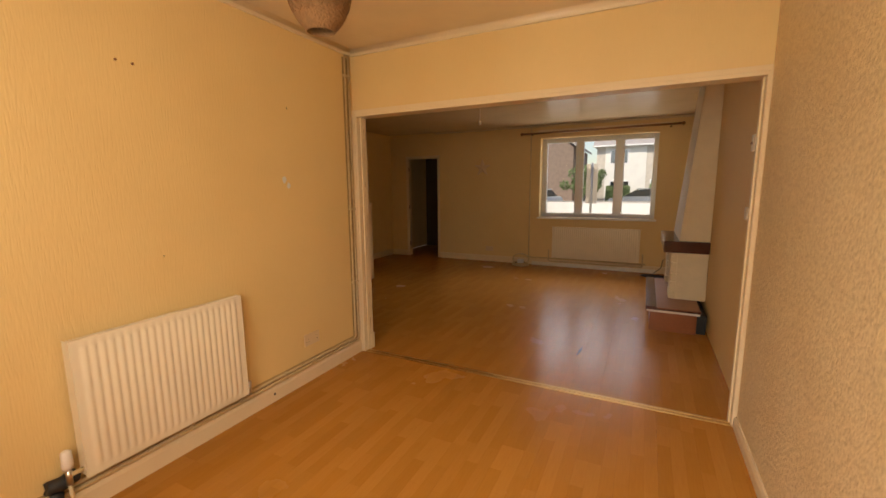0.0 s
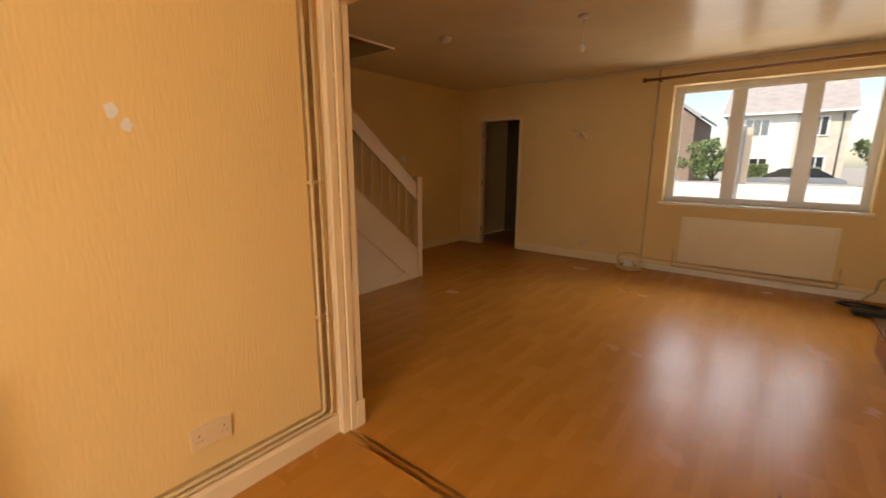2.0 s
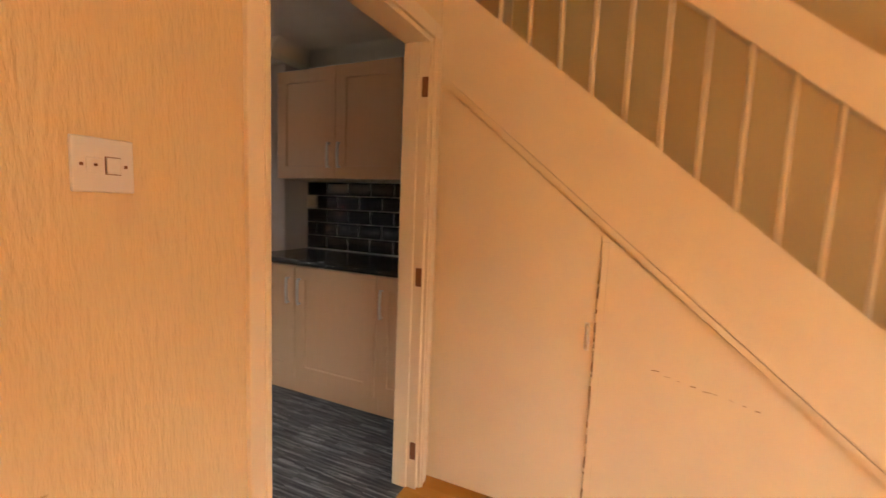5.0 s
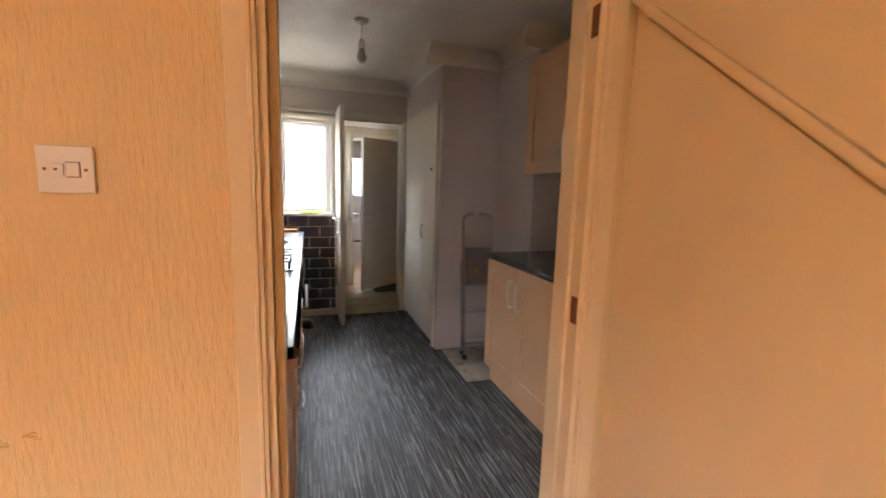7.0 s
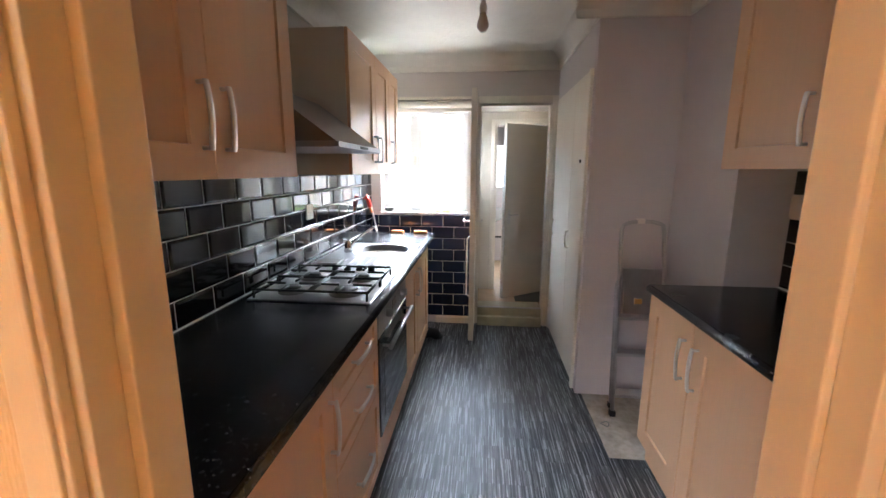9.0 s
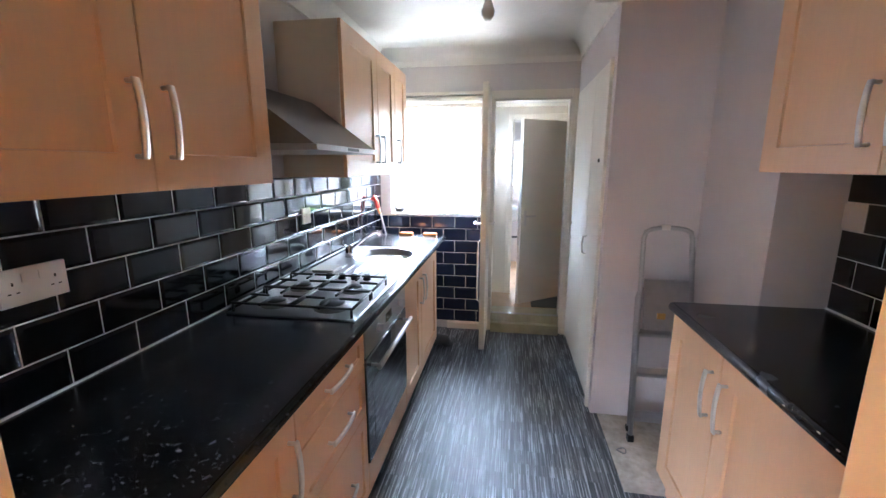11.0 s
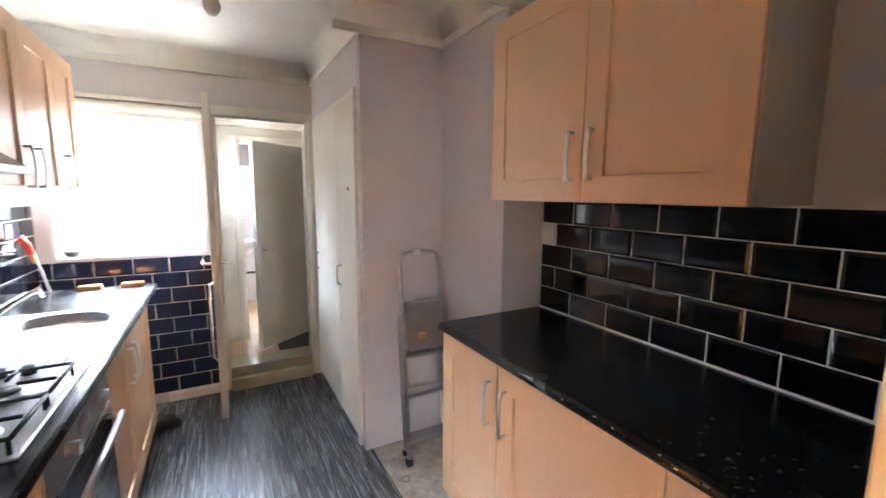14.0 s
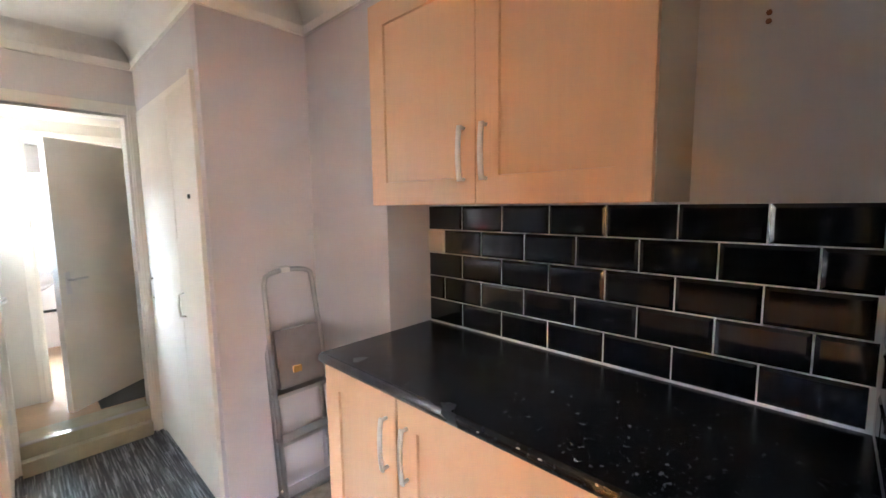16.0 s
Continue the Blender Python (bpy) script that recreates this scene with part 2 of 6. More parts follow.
# Brown of the strips behind the pipes, with darker blotches.
M["grime"] = material("pipe_backing_brown", (0.50, 0.34, 0.15), 0.7, stain=0.45, stain_scale=9, dark=(0.16, 0.09, 0.04), grain=0.2)
M["agedplastic"] = material("aged_socket_plastic", (0.72, 0.54, 0.34), 0.4)
M["polewood"] = material("varnished_pole", (0.30, 0.14, 0.05), 0.35, grain=0.3)
M["brownbrick"] = material("brown_brick", (0.26, 0.19, 0.15), 0.85, bump=0.003, bump_scale=25, stain=0.4, stain_scale=3)
M["straw"] = material("faded_straw", (0.62, 0.45, 0.24), 0.8, bump=0.003, bump_scale=60, grain=0.3)
M["chip"] = material("chipped_paint", (0.42, 0.24, 0.12), 0.7, stain=0.5, stain_scale=30)
M["scuff"] = material("brown_scuff", (0.60, 0.39, 0.18), 0.7)
M["lobbywhite"] = material("dull_cream_paint", (0.72, 0.67, 0.58), 0.4, stain=0.25, stain_scale=4)
M["step"] = material("worn_step_paint", (0.48, 0.45, 0.32), 0.5, stain=0.5, stain_scale=8, dark=(0.26, 0.22, 0.14))
M["brass"] = material("brass_strip", (0.66, 0.42, 0.15), 0.36, 1.0, stain=0.3, stain_scale=20)
M["rust"] = material("rusty_hinge", (0.26, 0.11, 0.05), 0.6, 0.4, bump=0.001, bump_scale=80, stain=0.5, stain_scale=60)
M["wicker"] = material("twine_shade", (0.24, 0.12, 0.045), 0.8, bump=0.006, bump_scale=120, grain=0.5, stain=0.4, stain_scale=40)
M["concrete"] = material("bare_concrete", (0.50, 0.45, 0.38), 0.85, bump=0.003, bump_scale=30, stain=0.6, stain_scale=9, dark=(0.20, 0.16, 0.12), grain=0.3)
M["alu"] = material("ladder_aluminium", (0.50, 0.49, 0.49), 0.28, 0.95, stain=0.25, stain_scale=20)
# Dark base colour carries the dimness of the unlit hall.
M["dark"] = material("unlit_brown", (0.12, 0.075, 0.05), 0.7, stain=0.2)
M["rubber"] = material("black_rubber", (0.02, 0.02, 0.02), 0.6)
M["red"] = material("red_plastic", (0.75, 0.06, 0.03), 0.35)
M["green"] = material("lime_cloth", (0.45, 0.70, 0.12), 0.9, bump=0.003, bump_scale=80)
M["orange"] = material("orange_matt", (0.75, 0.28, 0.10), 0.9)
M["lobbyfloor"] = material("tan_lino", (0.50, 0.34, 0.20), 0.4, stain=0.4, stain_scale=6)
M["glass"] = glass_material("pane_glass")
M["bulb"] = material("opal_bulb", (0.7, 0.68, 0.62), 0.15, spec=0.6)
M["laminate"] = laminate_material()
M["vinyl"] = vinyl_material()
M["grass"] = material("lawn", (0.07, 0.11, 0.025), 0.9, bump=0.01, bump_scale=40, stain=0.4, stain_scale=3)
M["asphalt"] = material("asphalt", (0.10, 0.10, 0.10), 0.85, bump=0.003, bump_scale=60, stain=0.3, stain_scale=1.5)
M["paving"] = material("pavement", (0.40, 0.37, 0.33), 0.85, bump=0.002, bump_scale=30, stain=0.3, stain_scale=2)
M["render"] = material("white_render", (0.80, 0.78, 0.74), 0.8, bump=0.003, bump_scale=40, stain=0.15, stain_scale=1.5)
M["brick"] = material("buff_brick", (0.62, 0.56, 0.49), 0.85, bump=0.003, bump_scale=25, stain=0.4, stain_scale=3)
M["roof"] = material("roof_tile", (0.38, 0.35, 0.34), 0.8, bump=0.01, bump_scale=12, stain=0.4, stain_scale=2)
M["leaf"] = material("foliage", (0.19, 0.25, 0.11), 0.7, stain=0.5, stain_scale=5, dark=(0.06, 0.10, 0.025))
M["bark"] = material("bark", (0.12, 0.08, 0.05), 0.9, bump=0.01, bump_scale=30)
M["carpaint"] = material("car_silver", (0.35, 0.38, 0.42), 0.2, 0.6, coat=1.0)
M["carwhite"] = material("car_white", (0.78, 0.78, 0.78), 0.2, coat=1.0)
M["carglass"] = material("car_glass", (0.02, 0.025, 0.03), 0.03)


# ---- building helpers ----
def box(bm, a, b, bevel=0.0):
    """A box from corner a to corner b, its edges rounded by bevel."""
    lo = [min(p, q) for p, q in zip(a, b)]
    hi = [max(p, q) for p, q in zip(a, b)]
    vs = [bm.verts.new((x, y, z)) for z in (lo[2], hi[2]) for y in (lo[1], hi[1]) for x in (lo[0], hi[0])]
    fs = [bm.faces.new([vs[i] for i in q]) for q in ((0, 2, 3, 1), (4, 5, 7, 6), (0, 1, 5, 4), (2, 6, 7, 3), (0, 4, 6, 2), (1, 3, 7, 5))]
    if bevel:
        es = list({e for f in fs for e in f.edges})
        bmesh.ops.bevel(bm, geom=es, offset=bevel, segments=2, profile=0.5, affect="EDGES")
    return bm


def prism(bm, pts, d0, d1, axis="x"):
    """A polygon drawn in the two other axes, drawn out along axis from d0 to d1."""
    def at(p, d):
        return {"x": (d, p[0], p[1]), "y": (p[0], d, p[1]), "z": (p[0], p[1], d)}[axis]
    a = [bm.verts.new(at(p, d0)) for p in pts]
    b = [bm.verts.new(at(p, d1)) for p in pts]
    bm.faces.new(a[::-1])
    bm.faces.new(b)
    for i in range(len(pts)):
        j = (i + 1) % len(pts)
        bm.faces.new((a[i], a[j], b[j], b[i]))
    bmesh.ops.recalc_face_normals(bm, faces=bm.faces)
    return bm


def tube(bm, pts, r, n=8):
    """A round bar or pipe through pts."""
    rings = []
    for i, p in enumerate(pts):
        p = Vector(p)
        d = (Vector(pts[min(i + 1, len(pts) - 1)]) - Vector(pts[max(i - 1, 0)])).normalized()
        s = d.orthogonal().normalized() if not rings else (rings[-1][1] - d * rings[-1][1].dot(d)).normalized()
        u = d.cross(s)
        ring = [bm.verts.new(p + (s * math.cos(2 * math.pi * k / n) + u * math.sin(2 * math.pi * k / n)) * r) for k in range(n)]
        rings.append((ring, s))
    for (a, _), (b, _) in zip(rings, rings[1:]):
        for k in range(n):
            bm.faces.new((a[k], a[(k + 1) % n], b[(k + 1) % n], b[k])).smooth = True
    bm.faces.new(rings[0][0][::-1])
    bm.faces.new(rings[-1][0])
    return bm


def turned(bm, prof, center, n=24, smooth=True):
    """A body of revolution about the upright through center; prof: (radius, height)."""
    cx, cy, cz = center
    rings = []
    for r, z in prof:
        if r < 1e-5:
            rings.append([bm.verts.new((cx, cy, cz + z))])
        else:
            rings.append([bm.verts.new((cx + r * math.cos(2 * math.pi * k / n), cy + r * math.sin(2 * math.pi * k / n), cz + z)) for k in range(n)])
    for a, b in zip(rings, rings[1:]):
        for k in range(n):
            q = [a[k % len(a)], a[(k + 1) % len(a)], b[(k + 1) % len(b)], b[k % len(b)]]
            q = [v for i, v in enumerate(q) if v not in q[:i]]
            if len(q) > 2:
                bm.faces.new(q).smooth = smooth
    bmesh.ops.recalc_face_normals(bm, faces=bm.faces)
    return bm


def origin(ob):
    p = Vector((0, 0, 0))
    while ob:
        p += ob.location
        ob = ob.parent
    return p


def thing(name, at, label, category, group="", kind=""):
    ob = new(name)
    ob.location = at
    ob.empty_display_size = 0.1
    return tagged(ob, label, category, group, kind)


def part(name, bm, mat, parent=None, label="", kind="", local=False):
    """One mesh object out of bm, drawn in the place's metres (or, local, in its thing's), under parent."""
    if parent is not None and not local:
        bmesh.ops.translate(bm, vec=-origin(parent), verts=bm.verts)
    me = bpy.data.meshes.new(name)
    bm.to_mesh(me)
    bm.free()
    me.materials.append(M[mat])
    ob = new(name, me)
    ob.parent = parent
    return tagged(ob, label, kind=kind)


def boxpart(name, a, b, mat, parent=None, bevel=0.0, label="", kind="", local=False):
    return part(name, box(bmesh.new(), a, b, bevel), mat, parent, label, kind, local)


def structure(name, bm, mat, label, category):
    ob = part(name, bm, mat)
    return tagged(ob, label, category, kind="structure")


def wall(name, axis, at, thick, u0, u1, z0, z1, holes, mat, label):
    """A wall with openings through it. axis: the one that it runs along; at..at+thick across it; holes: (u0, u1, z0, z1)."""
    bm = bmesh.new()
    us = sorted({u0, u1, *[h[0] for h in holes], *[h[1] for h in holes]})
    for a, b in zip(us, us[1:]):
        zs = [z0]
        for h in sorted(holes, key=lambda h: h[2]):
            if h[0] <= a + 1e-6 and h[1] >= b - 1e-6:
                zs += [h[2], h[3]]
        zs.append(z1)
        for c, d in zip(zs[::2], zs[1::2]):
            if d - c > 1e-4:
                if axis == "x":
                    box(bm, (a, at, c), (b, at + thick, d))
                else:
                    box(bm, (at, a, c), (at + thick, b, d))
    bmesh.ops.remove_doubles(bm, verts=bm.verts, dist=1e-5)
    return structure(name, bm, mat, label, "wall")


# ---- dimensions ----
WX, EX, NY = -2.62, 2.74, 4.54          # living room
KE, KW, KS = -0.12, -2.476, -3.215      # kitchen
CL, CD, CK = 2.43, 2.46, 2.37           # ceilings
OPX0, OPX1, OPH = 0.03, 2.69, 1.975   # wide opening
KDX0, KDX1, KDH = -1.525, -0.672, 1.96   # kitchen doorway
FDX0, FDX1, FDH = -2.225, -1.53, 1.975  # far doorway
WIN = (0.46, 2.28, 0.86, 2.21)          # front window
KWIN = (-1.0, -0.22, 1.04, 1.93)        # kitchen window
BDX0, BDX1 = -1.72, -1.09               # back doorway of the kitchen
SX = -1.60                              # face of the stair panel

# ---- large structure ----
wall("wall_middle_dining", "x", 0.0, 0.05, 0.0, EX, 0, CD, [(OPX0, OPX1, 0, OPH)], "paper", "cream textured wallpaper wall above the wide opening")
wall("wall_middle_living", "x", 0.05, 0.05, WX, EX, 0, 4.6, [(OPX0, OPX1, 0, OPH), (KDX0, KDX1, 0, KDH)], "paper_l", "peach cream textured wallpaper wall between living room and kitchen")
wall("wall_middle_kitchen", "x", -0.016, 0.066, KW, -0.06, 0, CK, [(KDX0, KDX1, 0, KDH)], "kwall", "grey painted kitchen wall with doorway")
wall("wall_west", "y", WX - 0.2, 0.2, 0.1, NY + 1.6, 0, 4.6, [], "paper", "cream wallpapered wall beside the stairs")
wall("wall_east_living", "y", EX, 0.2, 0.0, NY + 0.25, 0, 2.6, [], "paper", "cream wallpapered wall behind the fireplace")
wall("wall_east_dining", "y", EX - 0.045, 0.245, KS - 0.2, -0.001, 0, 2.6, [], "paper_e", "embossed cream wallpaper wall of the dining room")
wall("wall_north_hall", "x", NY, 0.1, WX, -1.0, 0, 2.6, [(FDX0, FDX1, 0, FDH)], "paper", "cream wallpapered wall with a dark doorway")
wall("wall_north", "x", NY, 0.25, -1.0, EX, 0, 2.6, [WIN], "paper", "cream wallpapered wall with window and dark doorway")
wall("wall_dining_west", "y", -0.06, 0.06, KS, 0.0, 0, CD, [], "paper", "cream textured wallpaper wall behind the radiator")
wall("wall_kitchen_east", "y", KE, 0.06, KS, 0.0, 0, CK + 0.1, [], "kwall", "grey kitchen wall behind the tiles")
wall("wall_dining_south", "x", KS - 0.2, 0.2, -0.06, EX, 0, 2.6, [(0.87, 2.57, 0.95, 2.05)], "paper", "plain cream wall with a window")
wall("wall_kitchen_south", "x", KS - 0.2, 0.2, KW, -0.06, 0, 2.6, [KWIN, (BDX0, BDX1, 0, 1.97)], "kwall", "grey kitchen wall with window and back doorway")
wall("wall_kitchen_west", "y", KW - 0.2, 0.2, KS - 0.2, 0.0, 0, 2.6, [], "kwall", "grey painted kitchen wall above the black tiles")

structure("ceiling_living", box(box(bmesh.new(), (SX, 0.1, CL), (EX, NY, CL + 0.12)), (WX, 2.0, CL), (SX, NY, CL + 0.12)), "ceiling", "glossy cream painted ceiling", "ceiling")
structure("ceiling_dining", box(bmesh.new(), (0, KS, CD), (EX, 0, CD + 0.12)), "ceiling", "cream painted dining ceiling", "ceiling")
structure("ceiling_kitchen", box(bmesh.new(), (KW, KS, CK), (KE, 0, CK + 0.12)), "kceiling", "white textured kitchen ceiling", "ceiling")
# Shares the hall's dark colour so that the void above the stairs reads unlit.
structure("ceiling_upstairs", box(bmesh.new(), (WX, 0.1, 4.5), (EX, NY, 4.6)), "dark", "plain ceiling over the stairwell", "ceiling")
structure("wall_stairwell", box(box(bmesh.new(), (SX + 0.004, 0.1, CL + 0.12), (SX + 0.1, NY, 4.5)), (WX, 2.0, CL + 0.12), (SX, 2.1, 4.5)), "paper", "cream wall of the stairwell", "wall")
structure("roof_slab", box(bmesh.new(), (WX - 0.2, KS - 0.2, 4.62), (EX + 0.2, NY + 0.25, 4.75)), "dark", "plain roof slab", "roof")
structure("wall_upper", box(box(bmesh.new(), (EX, KS - 0.2, 2.6), (EX + 0.2, NY + 0.25, 4.62)), (WX, NY, 2.6), (EX, NY + 0.25, 4.62)), "brick", "plain upper brick wall", "wall")
structure("subfloor", box(bmesh.new(), (WX - 0.2, KS - 0.2, -0.2), (EX + 0.2, NY + 0.25, -0.012)), "concrete", "concrete slab under the floors", "floor")
structure("floor_kitchen", box(bmesh.new(), (KW, KS, -0.011), (KE, 0.05, -0.001)), "vinyl", "grey striped vinyl floor", "floor")
structure("concrete_patch", box(bmesh.new(), (-2.23, -2.029, -0.001), (-1.80, -1.42, 0.001)), "concrete", "bare dusty concrete where the vinyl is cut away", "floor")

# nib cupboard and boxed alcove of the kitchen
structure("wall_nib", box(bmesh.new(), (-2.235, -2.09, 0), (-1.76, -2.03, CK)), "lilac", "lilac grey painted end wall of the cupboard", "wall")
structure("wall_alcove", box(bmesh.new(), (KW, -2.09, 0), (-2.235, -1.435, CK)), "lilac", "grey painted boxed alcove wall", "wall")
structure("wall_over_cupboard", box(bmesh.new(), (-1.82, KS, 2.0), (-1.76, -2.09, CK)), "kwall", "grey wall over the tall cupboard doors", "wall")

# hall beyond the far doorway, coloured dark in place of missing light
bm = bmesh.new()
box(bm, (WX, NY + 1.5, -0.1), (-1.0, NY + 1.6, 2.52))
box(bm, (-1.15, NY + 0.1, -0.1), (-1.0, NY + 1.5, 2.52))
structure("wall_hall", bm, "dark", "hall wall with its dimness in a dark brown colour", "wall")
structure("ceiling_hall", box(bmesh.new(), (WX, NY + 0.1, 2.5), (-1.0, NY + 1.6, 2.6)), "dark", "hall ceiling with its dimness in a dark brown colour", "ceiling")
structure("floor_hall", box(bmesh.new(), (WX, NY + 0.001, -0.09), (-1.15, NY + 1.5, -0.001)), "laminate", "laminate hall floor", "floor")

# ---- stairs ----
def string_z(y):
    return 0.375 + 0.846 * (2.298 - y)


def rail_z(y):
    return 1.10 + 0.822 * (2.32 - y)


def mould_z(y):
    return 0.909 + 0.85 * (1.2 - y)


stairs = thing("staircase", (SX, 2.35, 0), "cream painted timber staircase with panelled side and white balusters", "staircase")
part("side_panel", prism(bmesh.new(), [(0.102, 0), (2.34, 0), (2.34, 0.2), (0.102, string_z(0.102) - 0.2)], SX - 0.05, SX - 0.018, "x"), "cream", stairs)
part("string", prism(bmesh.new(), [(0.102, mould_z(0.102)), (2.28, mould_z(2.28) + 0.01), (2.34, 0.02), (2.34, string_z(2.34)), (0.102, string_z(0.102))], SX - 0.045, SX - 0.002, "x"), "cream", stairs, "deep cream gloss string board")
part("moulding", prism(bmesh.new(), [(0.102, mould_z(0.102) - 0.028), (2.28, mould_z(2.28) - 0.028), (2.28, mould_z(2.28)), (0.102, mould_z(0.102))], SX - 0.018, SX + 0.010, "x"), "cream", stairs)
for i in range(10):
    boxpart("step", (WX + 0.002, 2.35 - 0.229 * (i + 1), 0 if i == 0 else 0.19 * i - 0.03), (SX - 0.046, 2.35 - 0.229 * i + 0.02, 0.19 * (i + 1)), "greypaint", stairs, bevel=0.006)
newel = part("newel_post", box(bmesh.new(), (SX - 0.075, 2.335, 0), (SX + 0.005, 2.415, 1.15), 0.004), "cream", stairs)
boxpart("newel_cap", (SX - 0.08, 2.33, 1.15), (SX + 0.01, 2.42, 1.165), "cream", newel, bevel=0.004)
part("handrail", prism(bmesh.new(), [(0.102, rail_z(0.102) - 0.185), (2.335, rail_z(2.335) - 0.185), (2.335, rail_z(2.335)), (0.102, rail_z(0.102))], SX - 0.048, SX - 0.012, "x"), "cream", stairs)
for k in range(-3, 14):
    y = 0.593 + 0.1225 * k
    part("baluster", tube(bmesh.new(), [(SX - 0.028, y, string_z(y) - 0.02), (SX - 0.028, y, rail_z(y) - 0.16)], 0.0105, 8), "cream", stairs)

cup = thing("understairs_cupboard", (SX, 0.8, 0), "cream painted hardboard cupboard under the stairs with chipped edges", "cupboard")
gz = lambda y: 0.8726 + 0.846 * (1.2 - y)
d1 = part("door", prism(bmesh.new(), [(0.150, 0.03), (0.797, 0.03), (0.797, gz(0.797) - 0.0015), (0.150, gz(0.150) - 0.0015)], SX - 0.0175, SX - 0.004, "x"), "cream", cup)
part("fixed_panel", prism(bmesh.new(), [(0.803, 0.085), (2.15, 0.085), (2.15, 0.09), (0.803, gz(0.803) - 0.004)], SX - 0.0175, SX - 0.006, "x"), "cream", cup)
boxpart("cover_strip", (SX - 0.004, 0.800, 0.03), (SX + 0.003, 0.826, 1.17), "cream", cup, bevel=0.001)
boxpart("plinth", (SX - 0.0175, 0.803, 0.0), (SX + 0.004, 2.33, 0.08), "cream", cup, bevel=0.002)
h = part("handle", tube(bmesh.new(), [(SX - 0.004, 0.772, 0.845), (SX + 0.02, 0.772, 0.835), (SX + 0.026, 0.772, 0.80), (SX + 0.02, 0.772, 0.765), (SX - 0.004, 0.772, 0.755)], 0.006), "nickel", d1, "worn chrome pull handle")
boxpart("backplate", (SX - 0.004, 0.762, 0.745), (SX - 0.0015, 0.782, 0.855), "nickel", h)
rnd = random.Random(2)
bm = bmesh.new()
for k in range(46):
    z = 0.06 + 1.0 * rnd.random()
    box(bm, (SX + 0.0005, 0.7982 - 0.004 * rnd.random(), z), (SX + 0.0036, 0.8004 + 0.0015 * rnd.random(), z + 0.008 + 0.03 * rnd.random()))
for k in range(9):
    y = 1.0 + 0.04 * k + 0.01 * rnd.random()
    z = 0.70 - 0.22 * (y - 1.0) + 0.012 * rnd.random()
    box(bm, (SX - 0.0062, y, z), (SX - 0.0048, y + 0.006 + 0.022 * rnd.random(), z + 0.0012 + 0.0025 * rnd.random()))
part("chipped_paint", bm, "chip", cup, "brown chipped paint along the joint", kind="stuff")


# ---- linings, architraves, skirtings ----
def frame_of(name, label, x0, x1, h, ya, yb, mat, aw, ad, faces, hinges=()):
    """A door lining through a wall with architraves on the faces listed."""
    t = thing(name, ((x0 + x1) / 2, ya, 0), label, "door frame", kind="structure")
    d = 0.022
    boxpart("jamb", (x0 - 0.001, ya, 0), (x0 + d, yb, h), mat, t, 0.002)
    boxpart("jamb", (x1 - d, ya, 0), (x1 + 0.001, yb, h), mat, t, 0.002)
    boxpart("head", (x0 + d, ya, h - d), (x1 - d, yb, h + 0.001), mat, t, 0.002)
    for y, s in faces:
        for a, b in ((x0 - aw, x0 + 0.006), (x1 - 0.006, x1 + aw)):
            bm = bmesh.new()
            box(bm, (a, y, 0), (b, y + s * ad, h + aw - 0.001), 0.003)
            inner = b if a < x0 else a
            k = 1 if a < x0 else -1
            box(bm, (inner - k * 0.020, y + s * ad * 0.9, 0), (inner - k * 0.010, y + s * (ad + 0.006), h - 0.001), 0.002)
            part("architrave", bm, mat, t)
        bm = bmesh.new()
        box(bm, (x0 + 0.0065, y, h - 0.006), (x1 - 0.0065, y + s * ad, h + aw), 0.003)
        part("architrave", bm, mat, t)
    return t


f = thing("door_frame_wide", (OPX0, 0, 0), "cracked cream gloss lining round the wide opening", "door frame", kind="structure")
for a, b in ((OPX0 - 0.003, OPX0 + 0.018), (OPX1 - 0.018, OPX1 + 0.003)):
    j = part("jamb", box(bmesh.new(), (a, -0.012, 0), (b, 0.112, OPH), 0.002), "cream", f)
    k = 1 if a < 1 else -1
    e = b if k > 0 else a
    boxpart("stop", (e, 0.03, 0), (e + k * 0.010, 0.062, OPH - 0.02), "cream", j, 0.002)
boxpart("head", (OPX0 + 0.018, -0.012, OPH - 0.02), (OPX1 - 0.018, 0.112, OPH + 0.002), "cream", f, 0.002)
for s, y in ((-1, -0.0), (1, 0.1)):
    boxpart("architrave", (OPX0 - 0.034, y, 0), (OPX0 - 0.003, y + s * 0.014, OPH + 0.03), "cream", f, 0.003)
    boxpart("architrave", (OPX1 + 0.003, y, 0), (OPX1 + 0.055, y + s * 0.014, OPH + 0.03), "cream", f, 0.003)
    boxpart("architrave", (OPX0 - 0.003, y, OPH + 0.002), (OPX1 + 0.003, y + s * 0.014, OPH + 0.03), "cream", f, 0.003)
bm = bmesh.new()
rnd = random.Random(8)
for yy in (0.022, 0.075):
    z = 0.1
    while z < 1.85:
        ln = 0.05 + 0.22 * rnd.random()
        if rnd.random() < 0.8:
            w = 0.0018 + 0.0034 * rnd.random() ** 2
            o = 0.003 * (rnd.random() - 0.5)
            box(bm, (OPX0 + 0.0165, yy + o, z), (OPX0 + 0.0188, yy + o + w, min(z + ln, 1.9)))
        z += ln + 0.02
part("cracked_paint", bm, "chip", f, "dark cracks in the cream paint", kind="stuff")
boxpart("plinth_block", (OPX0 + 0.018, 0.062, 0), (OPX0 + 0.03, 0.115, 0.14), "cream", f, 0.002)

